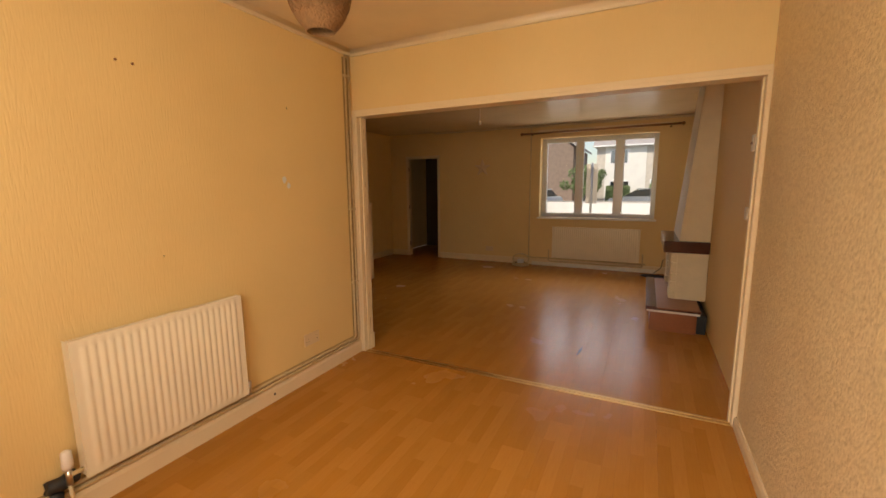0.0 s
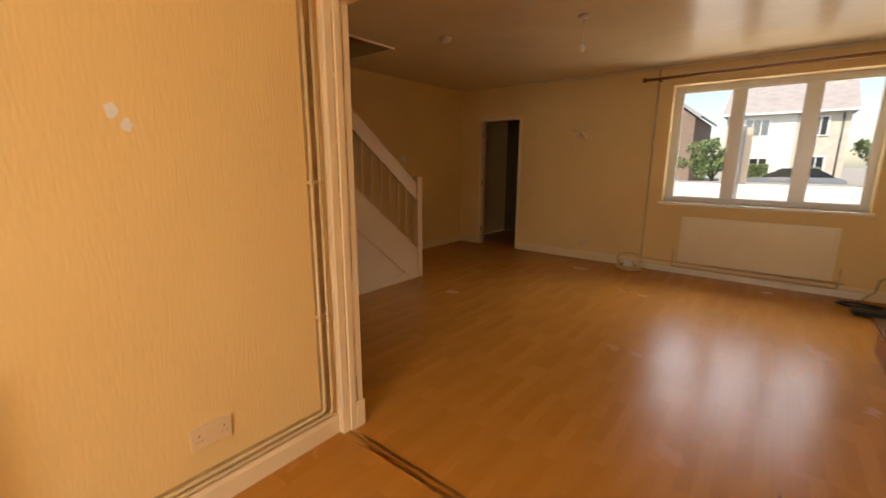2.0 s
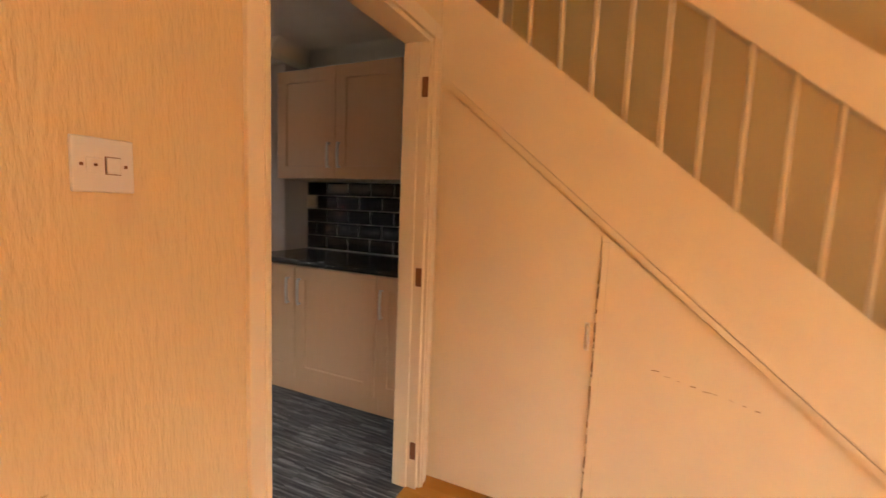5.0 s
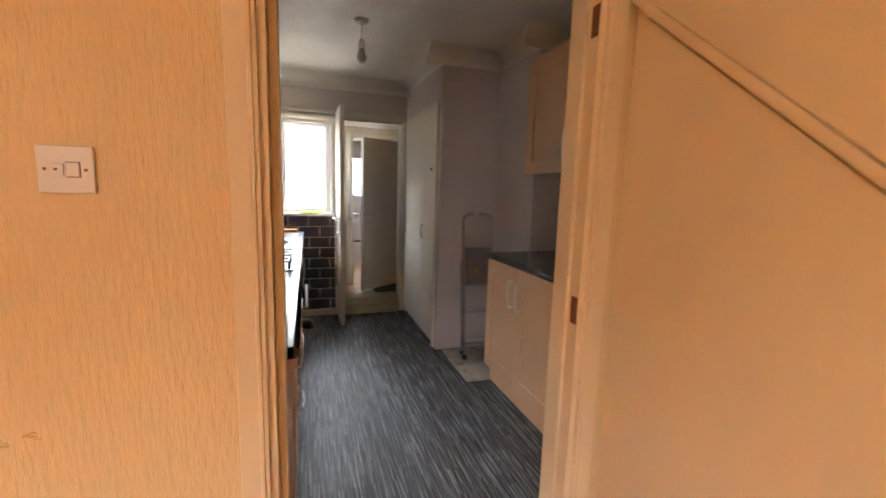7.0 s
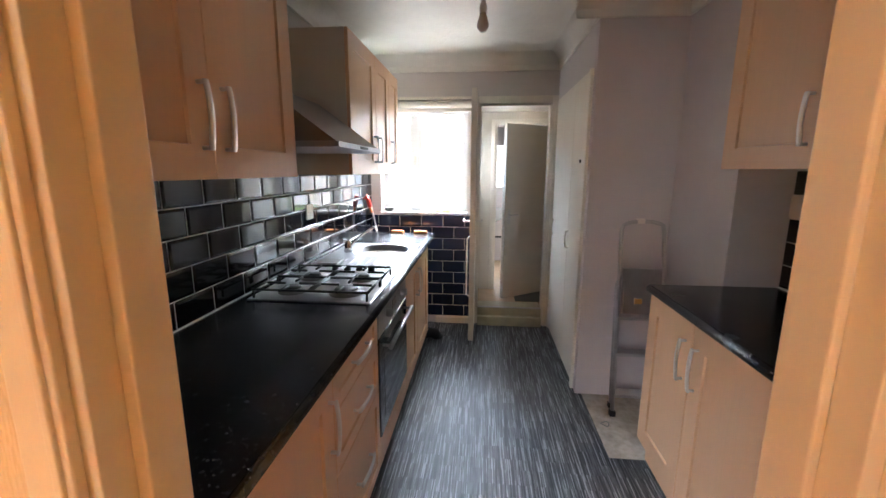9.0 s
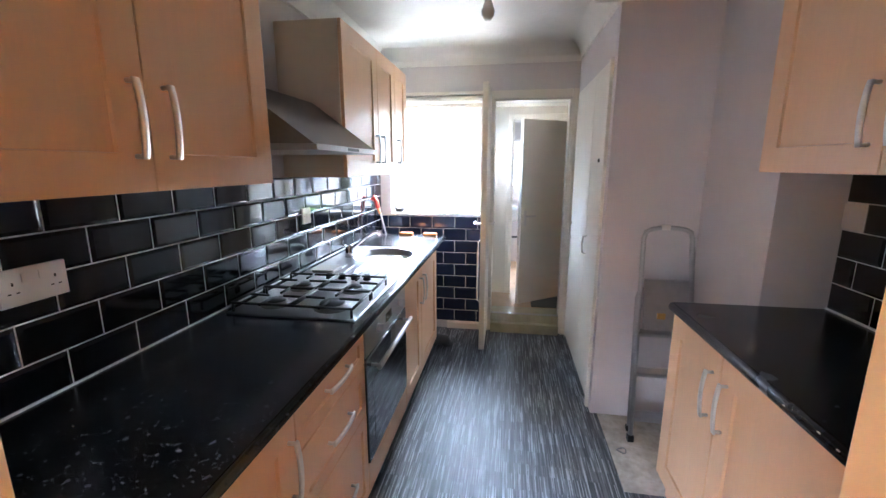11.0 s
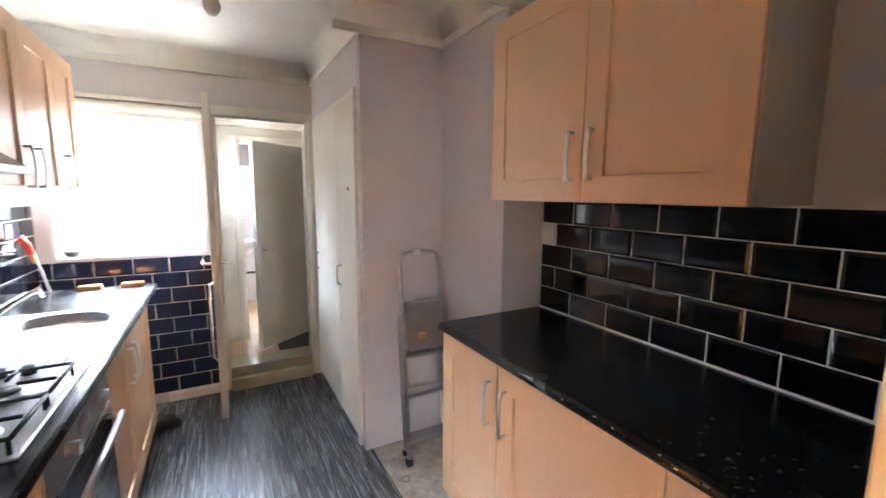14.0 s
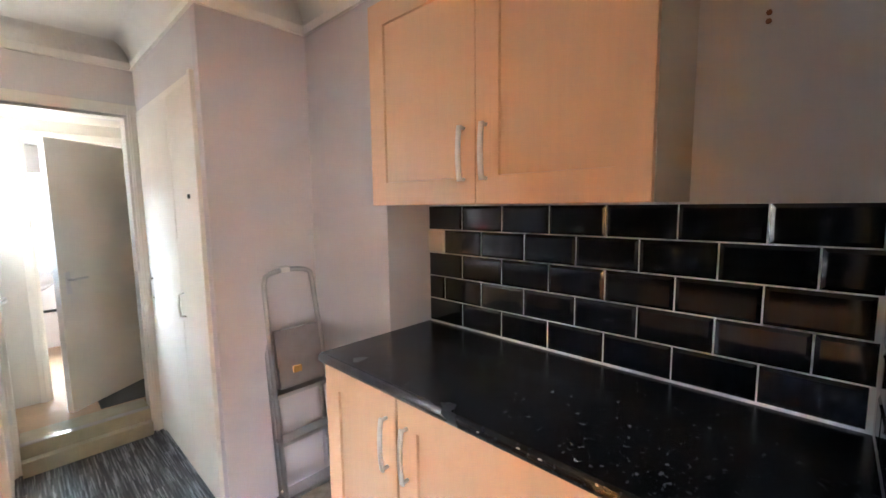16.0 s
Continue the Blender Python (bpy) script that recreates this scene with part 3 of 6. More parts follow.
kf = frame_of("door_frame_kitchen", "cream gloss door lining with empty rusty hinge leaves", KDX0, KDX1, KDH, -0.016, 0.1, "cream", 0.056, 0.016, [(0.1, 1)])
for x, k in ((KDX0 + 0.022, 1), (KDX1 - 0.022, -1)):
    boxpart("stop", (x, -0.015, 0), (x + k * (0.012 if k > 0 else 0.020), 0.055, KDH - 0.022), "cream", kf, 0.003)
for z in (0.18, 0.97, 1.76):
    boxpart("hinge", (KDX0 + 0.0195, 0.068, z - 0.04), (KDX0 + 0.0245, 0.096, z + 0.04), "rust", kf, 0.001, "rusty brown hinge leaf")
ff = frame_of("door_frame_far", "cream painted frame of the dark doorway", FDX0, FDX1, FDH, NY, NY + 0.1, "cream", 0.03, 0.012, [(NY, -1)])
for z in (0.25, 1.0, 1.75):
    boxpart("hinge", (FDX0 + 0.0195, NY + 0.004, z - 0.04), (FDX0 + 0.0245, NY + 0.03, z + 0.04), "rust", ff, 0.001, "rusty hinge leaf")
bf = frame_of("door_frame_back", "white painted frame of the raised back doorway", BDX0, BDX1, 1.985, KS - 0.12, KS, "white", 0.055, 0.016, [(KS, 1)])


def skirting(axis, at, s, a, b, mat="cream", h=0.12):
    bm = bmesh.new()
    prof = [(0, 0), (0.016, 0), (0.016, h - 0.02), (0.008, h), (0, h)]
    prism(bm, [(at + s * p, z) for p, z in prof], a, b, "y" if axis == "y" else "x")
    o = part("baseboard", bm, mat)
    return tagged(o, "painted skirting board, scuffed and chipped", "skirting board", kind="structure")


skirting("y", 0.0, 1, -3.2, -0.014, h=0.10)
skirting("y", EX - 0.045, -1, -3.2, -0.016, h=0.07)
skirting("x", NY, -1, FDX1 + 0.032, EX - 0.02, h=0.11)
skirting("x", NY, -1, WX + 0.018, FDX0 - 0.032, h=0.11)
skirting("y", WX, 1, 2.42, NY - 0.018, h=0.11)
skirting("x", 0.1, 1, KDX1 + 0.058, OPX0 - 0.036, h=0.11)
skirting("x", KS, 1, -1.03, -0.72, "white", 0.07)


def cove(name, pts_path, zc, r, mat, label):
    """A hollow cornice along a wall from p to q; n points into the room."""
    for p, q, n in pts_path:
        bm = bmesh.new()
        prof = [(0.0, 0.0), (0.016, 0.0), (0.016, 0.008)] + [(0.006 + r * (1 - math.cos(a)), 0.010 + r * math.sin(a)) for a in [i * math.pi / 12 for i in range(7)]] + [(r + 0.012, r), (0.0, r)]
        rows = []
        for e in (p, q):
            rows.append([bm.verts.new((e[0] + n[0] * (d - 0.003 if d < 0.001 else d), e[1] + n[1] * (d - 0.003 if d < 0.001 else d), zc - r + (r + 0.003 if h >= r else h))) for d, h in prof])
        m = len(prof)
        for i in range(m):
            bm.faces.new((rows[0][i], rows[0][(i + 1) % m], rows[1][(i + 1) % m], rows[1][i])).smooth = 3 < i < 9
        bm.faces.new(rows[0])
        bm.faces.new(rows[1][::-1])
        bmesh.ops.recalc_face_normals(bm, faces=bm.faces)
        o = part(name, bm, mat)
        tagged(o, label, "cornice", kind="structure")


cove("trim", [((0, KS), (0, 0), (1, 0)), ((0, 0), (EX, 0), (0, -1)), ((EX - 0.045, 0), (EX - 0.045, KS), (-1, 0)), ((0, KS), (EX, KS), (0, 1))], CD, 0.05, "ceiling", "cream coved cornice of the dining room")
cove("trim", [((-1.76, KS), (KE, KS), (0, 1)), ((-1.76, -2.03), (-1.76, KS), (1, 0)), ((-2.235, -2.03), (-1.63, -2.03), (0, 1)), ((-2.235, -2.03), (-2.235, -1.435), (1, 0)), ((KW, -1.435), (-2.105, -1.435), (0, 1)),
              ((KW, -1.435), (KW, -0.016), (1, 0)), ((KE, KS), (KE, -0.016), (-1, 0)), ((KW, -0.016), (KE, -0.016), (0, -1))], CK, 0.13, "kceiling", "white coved cornice of the kitchen")
cove("trim", [((SX + 0.02, NY), (EX, NY), (0, -1)), ((EX, 0.1), (EX, NY), (-1, 0))], CL, 0.03, "ceiling", "narrow cream cornice of the living room")
bm = box(bmesh.new(), (SX - 0.01, 0.1, CL - 0.018), (SX + 0.004, 2.02, CL + 0.13), 0.003)
box(bm, (WX, 1.99, CL - 0.018), (SX - 0.0105, 2.004, CL + 0.13), 0.003)
structure("trim_stairwell", bm, "cream", "cream bead round the stairwell opening", "trim")

# ---- threshold ----
t = thing("threshold_strip", (1.35, 0.0, 0), "worn double brass strip across the floor in the opening", "threshold")
boxpart("strip", (OPX0 + 0.02, -0.012, 0), (OPX1 - 0.02, 0.012, 0.006), "brass", t, 0.002)
boxpart("strip", (OPX0 + 0.02, 0.026, 0), (OPX1 - 0.02, 0.046, 0.005), "brass", t, 0.002)


# ---- radiators, pipes ----
def radiator(x0, y0, z0, length, height, axis, side, flutes, group, label, grille=True):
    """A pressed steel panel radiator. axis: the one it runs along; side: where its front looks."""
    at = (x0, y0, z0)
    r = thing("radiator", at, label, "radiator", group)

    def P(u, d, z):
        return (d * side, u, z) if axis == "y" else (u, d * side, z)
    bm = bmesh.new()
    n = flutes * 6
    prof = []
    for i in range(n + 1):
        u = i / n * length
        ph = (i / 6.0) % 1
        edge = 0.0 if (u < 0.03 or u > length - 0.03) else 0.007 * (0.5 - 0.5 * math.cos(2 * math.pi * ph)) ** 0.6
        prof.append((u, 0.052 + edge))
    rows = []
    for z, k in ((0.0, 0), (0.03, 0), (0.045, 1), (height - 0.045, 1), (height - 0.03, 0), (height, 0)):
        rows.append([bm.verts.new(P(u, 0.052 + (d - 0.052) * k, z)) for u, d in prof])
    for a, b in zip(rows, rows[1:]):
        for i in range(n):
            bm.faces.new((a[i], a[i + 1], b[i + 1], b[i])).smooth = True
    bmesh.ops.recalc_face_normals(bm, faces=bm.faces)
    box(bm, P(0.001, 0.040, 0.001), P(length - 0.001, 0.0515, height - 0.001))
    part("front_panel", bm, "radiator", r, local=True)
    part("back_panel", box(bmesh.new(), P(0.004, 0.0, 0.02), P(length - 0.004, 0.012, height - 0.012)), "radiator", r, local=True)
    for u in (0.0, length - 0.003):
        part("side_panel", box(bmesh.new(), P(u, -0.002, 0.01), P(u + 0.003, 0.0535, height), 0.0008), "radiator", r, local=True)
    if grille:
        bm = bmesh.new()
        k = 0.008
        while k < length - 0.008:
            box(bm, P(k, 0.014, height - 0.006), P(k + 0.003, 0.050, height + 0.001))
            k += 0.012
        part("grille", bm, "radiator", r, local=True)
    part("bracket", box(bmesh.new(), P(0.1, -0.028, 0.1), P(0.13, 0.0, height - 0.1)), "radiator", r, local=True)
    part("bracket", box(bmesh.new(), P(length - 0.13, -0.028, 0.1), P(length - 0.1, 0.0, height - 0.1)), "radiator", r, local=True)
    return r


radiator(0.03, -1.99, 0.185, 0.80, 0.605, "y", 1, 24, "", "cream enamelled fluted panel radiator on the dining room wall")
radiator(0.72, NY - 0.03, 0.16, 1.38, 0.54, "x", -1, 42, "", "wide cream fluted radiator beneath the front window")

v = thing("radiator_valve", (0.06, -2.04, 0.2), "white thermostatic valve head on a sooty pipe joint", "valve")
part("head", turned(bmesh.new(), [(0.0, 0.0), (0.018, 0.0), (0.02, 0.02), (0.019, 0.075), (0.012, 0.082), (0.0, 0.082)], (0.06, -2.04, 0.255), 16), "plastic", v)
part("valve_body", tube(bmesh.new(), [(0.06, -2.04, 0.185), (0.06, -2.04, 0.256)], 0.012), "nickel", v)
part("tail", tube(bmesh.new(), [(0.06, -2.04, 0.225), (0.06, -1.988, 0.225)], 0.010), "copper", v)
part("pipe", tube(bmesh.new(), [(0.06, -2.04, 0.19), (0.06, -2.04, 0.012)], 0.0075), "copper", v)
v = thing("radiator_valve", (0.06, -1.165, 0.2), "small cream lockshield valve at the radiator foot", "valve")
part("valve_body", tube(bmesh.new(), [(0.06, -1.165, 0.165), (0.06, -1.165, 0.25)], 0.011), "nickel", v)
part("tail", tube(bmesh.new(), [(0.06, -1.165, 0.21), (0.06, -1.192, 0.21)], 0.009), "copper", v)
part("pipe", tube(bmesh.new(), [(0.06, -1.165, 0.17), (0.04, -1.165, 0.155), (0.022, -1.165, 0.15)], 0.0075), "copper", v)
for i, (yv, zh) in enumerate(((-0.090, 0.150), (-0.048, 0.124))):
    p = thing("heating_pipe", (0.014, -0.1, 0.15), "cream painted copper pipe running over the skirting and up the corner", "pipe", "heating pipes of the dining room")
    part("pipe", tube(bmesh.new(), [(0.016, -2.3, zh), (0.016, yv - 0.02, zh), (0.016, yv - 0.006, zh + 0.006), (0.016, yv, zh + 0.02), (0.016, yv, 2.405)], 0.0085), "copper", p)
    for z in (0.62, 1.22, 2.25):
        boxpart("clip", (0.0, yv - 0.012, z), (0.028, yv + 0.012, z + 0.014), "copper", p, 0.002)
    for y in (-1.5, -0.85):
        boxpart("clip", (0.0, y, zh - 0.011), (0.028, y + 0.014, zh + 0.011), "copper", p, 0.002)
# Flat brown strips on the wall behind both pipe runs.
gr_ = thing("grime_strip", (0.0, -1.1, 0.14), "brown strip along the wall behind the heating pipes", "grime")
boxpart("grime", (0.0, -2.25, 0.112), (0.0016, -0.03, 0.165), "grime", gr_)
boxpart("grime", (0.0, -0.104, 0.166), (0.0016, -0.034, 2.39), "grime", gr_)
p = thing("heating_pipe", (0.30, NY - 0.02, 0.0), "cream painted pipe rising beside the front window", "pipe")
part("pipe", tube(bmesh.new(), [(2.2, NY - 0.028, 0.135), (0.32, NY - 0.028, 0.135), (0.30, NY - 0.028, 0.155), (0.30, NY - 0.028, CL - 0.02)], 0.011), "copper", p)
p = thing("heating_pipe", (1.4, NY - 0.05, 0.1), "cream painted pipe along the skirting beneath the radiator", "pipe")
part("pipe", tube(bmesh.new(), [(0.66, NY - 0.06, 0.30), (0.66, NY - 0.06, 0.10), (0.68, NY - 0.045, 0.085), (2.14, NY - 0.045, 0.085), (2.15, NY - 0.06, 0.10), (2.15, NY - 0.06, 0.30)], 0.010), "copper", p)
b = thing("boxed_skirting", (1.3, NY - 0.04, 0), "pale cream boxing board along the foot of the wall", "pipe boxing")
boxpart("board", (0.36, NY - 0.034, 0.0), (2.35, NY - 0.0165, 0.06), "white", b, 0.002)


# Soot patch round the valve joint, built as a ragged black lump.
so_ = thing("pipe_lagging", (0.05, -2.12, 0.2), "ragged black lump shaped for the soot by the valve", "lagging")
bm = bmesh.new()
tube(bm, [(0.028, -2.105, 0.20), (0.035, -2.06, 0.19), (0.032, -2.01, 0.20)], 0.028, 9)
tube(bm, [(0.03, -2.10, 0.15), (0.035, -2.06, 0.14)], 0.024, 8)
for v_ in bm.verts:
    v_.co += Vector((noise.noise(v_.co * 60), noise.noise(v_.co * 60 + Vector((5, 0, 0))), noise.noise(v_.co * 60 + Vector((0, 9, 0))))) * 0.010
part("lagging", bm, "rubber", so_)
sk_ = thing("skirting_hole", (0.016, -0.95, 0.05), "small dark hole drilled in the skirting board", "hole")
part("hole", tube(bmesh.new(), [(0.0155, -0.95, 0.052), (0.0167, -0.95, 0.052)], 0.009, 12), "rubber", sk_)

# ---- front window ----
w = thing("window_1", ((WIN[0] + WIN[1]) / 2, NY + 0.2, WIN[2]), "three light white plastic window with deep reveal", "window", kind="structure")
ya, yb = NY + 0.17, NY + 0.23
x0, x1, z0, z1 = WIN
fr = bmesh.new()
for a, b in (((x0, ya, z0), (x0 + 0.075, yb, z1)), ((x1 - 0.055, ya, z0), (x1, yb, z1)), ((x0 + 0.075, ya, z0), (x1 - 0.055, yb, z0 + 0.055)), ((x0 + 0.075, ya, z1 - 0.065), (x1 - 0.055, yb, z1)),
             ((1.04, ya, z0 + 0.055), (1.15, yb, z1 - 0.065)), ((1.66, ya, z0 + 0.055), (1.78, yb, z1 - 0.065))):
    box(fr, a, b, 0.004)
fo = part("window_frame", fr, "upvc", w)
for a, b in ((x0 + 0.075, 1.04), (1.15, 1.66), (1.78, x1 - 0.055)):
    bm = bmesh.new()
    zb, zt = z0 + 0.055, z1 - 0.065
    for p, q in (((a, ya + 0.01, zb), (a + 0.012, yb - 0.01, zt)), ((b - 0.012, ya + 0.01, zb), (b, yb - 0.01, zt)), ((a + 0.012, ya + 0.01, zb), (b - 0.012, yb - 0.01, zb + 0.012)), ((a + 0.012, ya + 0.01, zt - 0.012), (b - 0.012, yb - 0.01, zt))):
        box(bm, p, q, 0.002)
    part("glazing_bead", bm, "upvc", fo)
    o = boxpart("pane", (a + 0.012, yb - 0.03, zb + 0.012), (b - 0.012, yb - 0.026, zt - 0.012), "glass", w)
    o.visible_shadow = False
for x in (1.045, 1.775):
    hd = boxpart("handle", (x, ya - 0.02, 1.45), (x + 0.02, ya, 1.56), "upvc", w, 0.004)
boxpart("window_sill", (x0 - 0.03, NY - 0.035, z0 - 0.03), (x1 + 0.03, NY + 0.17, z0), "white", w, 0.006)

cp = thing("curtain_pole", (1.35, NY - 0.1, 2.27), "brown wooden curtain pole on brackets over the window", "curtain pole")
part("pole", tube(bmesh.new(), [(0.17, 4.44, 2.285), (2.56, 4.44, 2.30)], 0.017, 10), "polewood", cp)
for x in (0.155, 2.575):
    part("finial", turned(bmesh.new(), [(0, -0.03), (0.022, -0.018), (0.03, 0.0), (0.022, 0.018), (0, 0.03)], (x, 4.44, 2.285 if x < 1 else 2.30), 12), "polewood", cp)
for x in (0.32, 2.42):
    bk = boxpart("bracket", (x - 0.012, 4.44, 2.262), (x + 0.012, NY, 2.275), "darkwood", cp, 0.002)
bt = thing("batten", (1.35, NY - 0.01, 2.33), "painted wooden batten behind the curtain pole", "batten")
boxpart("board", (0.42, NY - 0.018, 2.305), (2.4, NY - 0.0, 2.345), "cream", bt, 0.002)

# ---- wall fittings of the living room ----
st = thing("wall_star", (-0.61, NY - 0.006, 1.74), "pale straw star hanging on the wall", "ornament")
bm = bmesh.new()
for r0, r1 in ((0.165, 0.07),):
    ring, back = [], []
    for k in range(10):
        a = math.pi / 2 + k * math.pi / 5
        r = r0 if k % 2 == 0 else r1
        ring.append(bm.verts.new((-0.61 + r * math.cos(a), NY - 0.006, 1.74 + r * math.sin(a))))
        back.append(bm.verts.new((-0.61 + r * math.cos(a), NY - 0.001, 1.74 + r * math.sin(a))))
    c = bm.verts.new((-0.61, NY - 0.026, 1.74))
    for k in range(10):
        bm.faces.new((ring[k], ring[(k + 1) % 10], c))
        bm.faces.new((ring[k], back[k], back[(k + 1) % 10], ring[(k + 1) % 10]))
bmesh.ops.recalc_face_normals(bm, faces=bm.faces)
part("star", bm, "agedplastic", st)


def double_socket(at, axis, s, label, mat="plastic"):
    """A double socket outlet on a wall; s: the way that it faces along the axis across the wall."""
    t = thing("socket", at, label, "socket", "sockets")

    def P(u, d, z):
        return (at[0] + d * s, at[1] + u, at[2] + z) if axis == "x" else (at[0] + u, at[1] + d * s, at[2] + z)
    part("face_plate", box(bmesh.new(), P(-0.073, 0, -0.043), P(0.073, 0.010, 0.043), 0.002), mat, t)
    for u in (-0.018, 0.018):
        part("rocker", box(bmesh.new(), P(u - 0.008, 0.010, 0.01), P(u + 0.008, 0.0125, 0.03), 0.0005), mat, t)
    for u in (-0.045, 0.045):
        bm = bmesh.new()
        box(bm, P(u - 0.002, 0.0095, 0.005), P(u + 0.002, 0.0106, 0.013))
        box(bm, P(u - 0.012, 0.0095, -0.014), P(u - 0.005, 0.0106, -0.011))
        box(bm, P(u + 0.005, 0.0095, -0.014), P(u + 0.012, 0.0106, -0.011))
        part("pin_hole", bm, "rubber", t)
    return t


def switch(at, axis, s, label, spur=False, size=0.0435):
    t = thing("light_switch", at, label, "switch")

    def P(u, d, z):
        return (at[0] + d * s, at[1] + u, at[2] + z) if axis == "x" else (at[0] + u, at[1] + d * s, at[2] + z)
    part("face_plate", box(bmesh.new(), P(-size, 0, -size), P(size, 0.009, size), 0.002), "plastic", t)
    if spur:
        part("fuse_holder", box(bmesh.new(), P(0.002, 0.009, -0.011), P(0.026, 0.0125, 0.011), 0.001), "plastic", t)
        part("screw", box(bmesh.new(), P(0.011, 0.0125, -0.002), P(0.016, 0.0135, 0.002)), "rust", t)
        part("rocker", box(bmesh.new(), P(-0.022, 0.009, -0.013), P(-0.002, 0.013, 0.013), 0.001), "plastic", t)
        part("rocker_gap", box(bmesh.new(), P(-0.0235, 0.009, -0.0145), P(-0.0005, 0.0095, 0.0145)), "rust", t)
    else:
        part("rocker", box(bmesh.new(), P(-0.008, 0.009, -0.014), P(0.008, 0.0125, 0.014), 0.001), "plastic", t)
    for u in (-0.031, 0.031):
        part("screw", box(bmesh.new(), P(u - 0.0025, 0.009, -0.0025), P(u + 0.0025, 0.0098, 0.0025)), "rust", t)
    return t


double_socket((0.0, -0.58, 0.31), "x", 1, "yellowed double socket outlet low on the wallpaper", "agedplastic")
double_socket((-0.46, NY, 0.24), "y", -1, "yellowed cream double socket outlet near the floor of the far wall", "agedplastic")
double_socket((KE - 0.012, -0.475, 1.18), "x", -1, "white double socket outlet on the black tiles", "upvc")
switch((-0.345, 0.1, 1.322), "y", 1, "pinkish fused spur switch with cracked corner on the wallpaper", spur=True)
switch((WX, 3.16, 1.37), "x", 1, "small cream light switch by the stairs")
switch((KE - 0.012, -1.82, 1.18), "x", -1, "white switch plate on the black tiles over the hob", size=0.043)

rt = thing("room_thermostat", (-0.12, 0.1, 1.425), "cream plastic room controller with three round buttons", "thermostat")
boxpart("case", (-0.175, 0.1, 1.38), (-0.07, 0.128, 1.468), "plastic", rt, 0.006)
for x, z in ((-0.118, 1.452), (-0.134, 1.444), (-0.118, 1.436)):
    part("button", tube(bmesh.new(), [(x, 0.128, z), (x, 0.1305, z)], 0.005, 12), "rust", rt)
boxpart("slot", (-0.160, 0.1275, 1.393), (-0.125, 0.1288, 1.396), "rust", rt)

sm = thing("smoke_alarm", (-1.0, 2.08, CL), "round cream smoke alarm on the ceiling", "smoke alarm")
part("body", turned(bmesh.new(), [(0, -0.035), (0.035, -0.034), (0.052, -0.022), (0.055, 0.0), (0, 0)], (-1.0, 2.08, CL), 24), "plastic", sm)
rs = thing("pendant_light", (0.215, 2.27, CL), "empty cream lamp holder hanging from a ceiling rose", "ceiling light")
part("rose", turned(bmesh.new(), [(0, -0.02), (0.03, -0.02), (0.045, 0.0), (0, 0)], (0.215, 2.27, CL), 20), "plastic", rs)
part("flex", tube(bmesh.new(), [(0.215, 2.27, CL - 0.02), (0.215, 2.27, 2.22)], 0.003), "plastic", rs)
part("lamp_holder", turned(bmesh.new(), [(0, -0.05), (0.015, -0.05), (0.021, -0.015), (0.012, 0.0), (0, 0.005)], (0.215, 2.27, 2.22), 14), "plastic", rs)

db = thing("door_bolt_plate", (EX, 0.42, 1.2), "glossy white painted plate strip on the wall by the opening", "plate")
boxpart("strip", (EX - 0.012, 0.395, 1.16), (EX, 0.43, 1.78), "white", db, 0.004)
boxpart("block", (EX - 0.03, 0.39, 1.60), (EX - 0.012, 0.435, 1.70), "white", db, 0.006)
boxpart("block", (EX - 0.03, 0.39, 1.18), (EX - 0.012, 0.435, 1.26), "white", db, 0.006)
boxpart("latch", (EX - 0.034, 0.40, 1.64), (EX - 0.03, 0.425, 1.655), "rust", db)

for i, (y, z) in enumerate(((-1.651, 1.972), (-1.582, 1.97))):
    s = thing("wall_screw", (0.0, y, z), "rusty screw standing out of the wallpaper", "screw", "screws in the wall")
    part("head", tube(bmesh.new(), [(0, y, z), (0.006, y, z)], 0.006, 8), "rust", s)


def scuff(y_or_x, z, w_, h_, n_, seed, axis="x"):
    """A light scuff of short brown strokes on a wall."""
    q_ = random.Random(seed)
    t_ = thing("scuff_mark", ((y_or_x, 0.1, z) if axis == "x" else (0.0, y_or_x, z)), "faint brown scuff on the wallpaper", "scuff", "scuffs on the wallpaper")
    bm_ = bmesh.new()
    for _ in range(n_):
        u_, v_ = q_.uniform(-w_, w_), q_.uniform(-h_, h_)
        a_, b_ = 0.002 + 0.006 * q_.random(), 0.0006 + 0.0012 * q_.random()
        if axis == "x":
            box(bm_, (y_or_x + u_ - a_, 0.1, z + v_ - b_), (y_or_x + u_ + a_, 0.1006, z + v_ + b_))
        else:
            box(bm_, (0.0, y_or_x + u_ - a_, z + v_ - b_), (0.0006, y_or_x + u_ + a_, z + v_ + b_))
    part("strokes", bm_, "scuff", t_, kind="stuff")


# Two small white spots and two dark nail holes on the dining wallpaper.
for y_, z_, r_, mat_, lab_ in ((-0.738, 1.457, 0.017, "upvc", "small white spot on the wallpaper"), (-0.702, 1.417, 0.014, "upvc", "small white spot on the wallpaper"),
                               (-0.68, 1.918, 0.004, "rubber", "small dark nail hole in the wallpaper"), (-1.538, 1.071, 0.0028, "rubber", "small dark nail hole in the wallpaper")):
    mk = thing("filler_spot" if r_ > 0.01 else "nail_hole", (0.0, y_, z_), lab_, "wall mark")
    q_ = random.Random(int(y_ * -1000))
    part("spot", prism(bmesh.new(), [(y_ + r_ * (0.7 + 0.5 * q_.random()) * math.cos(a_), z_ + 1.3 * r_ * (0.7 + 0.5 * q_.random()) * math.sin(a_)) for a_ in [k * math.pi / 6 for k in range(12)]], -0.001, 0.0008, "x"), mat_, mk)

scuff(-0.188, 1.228, 0.022, 0.003, 12, 1)
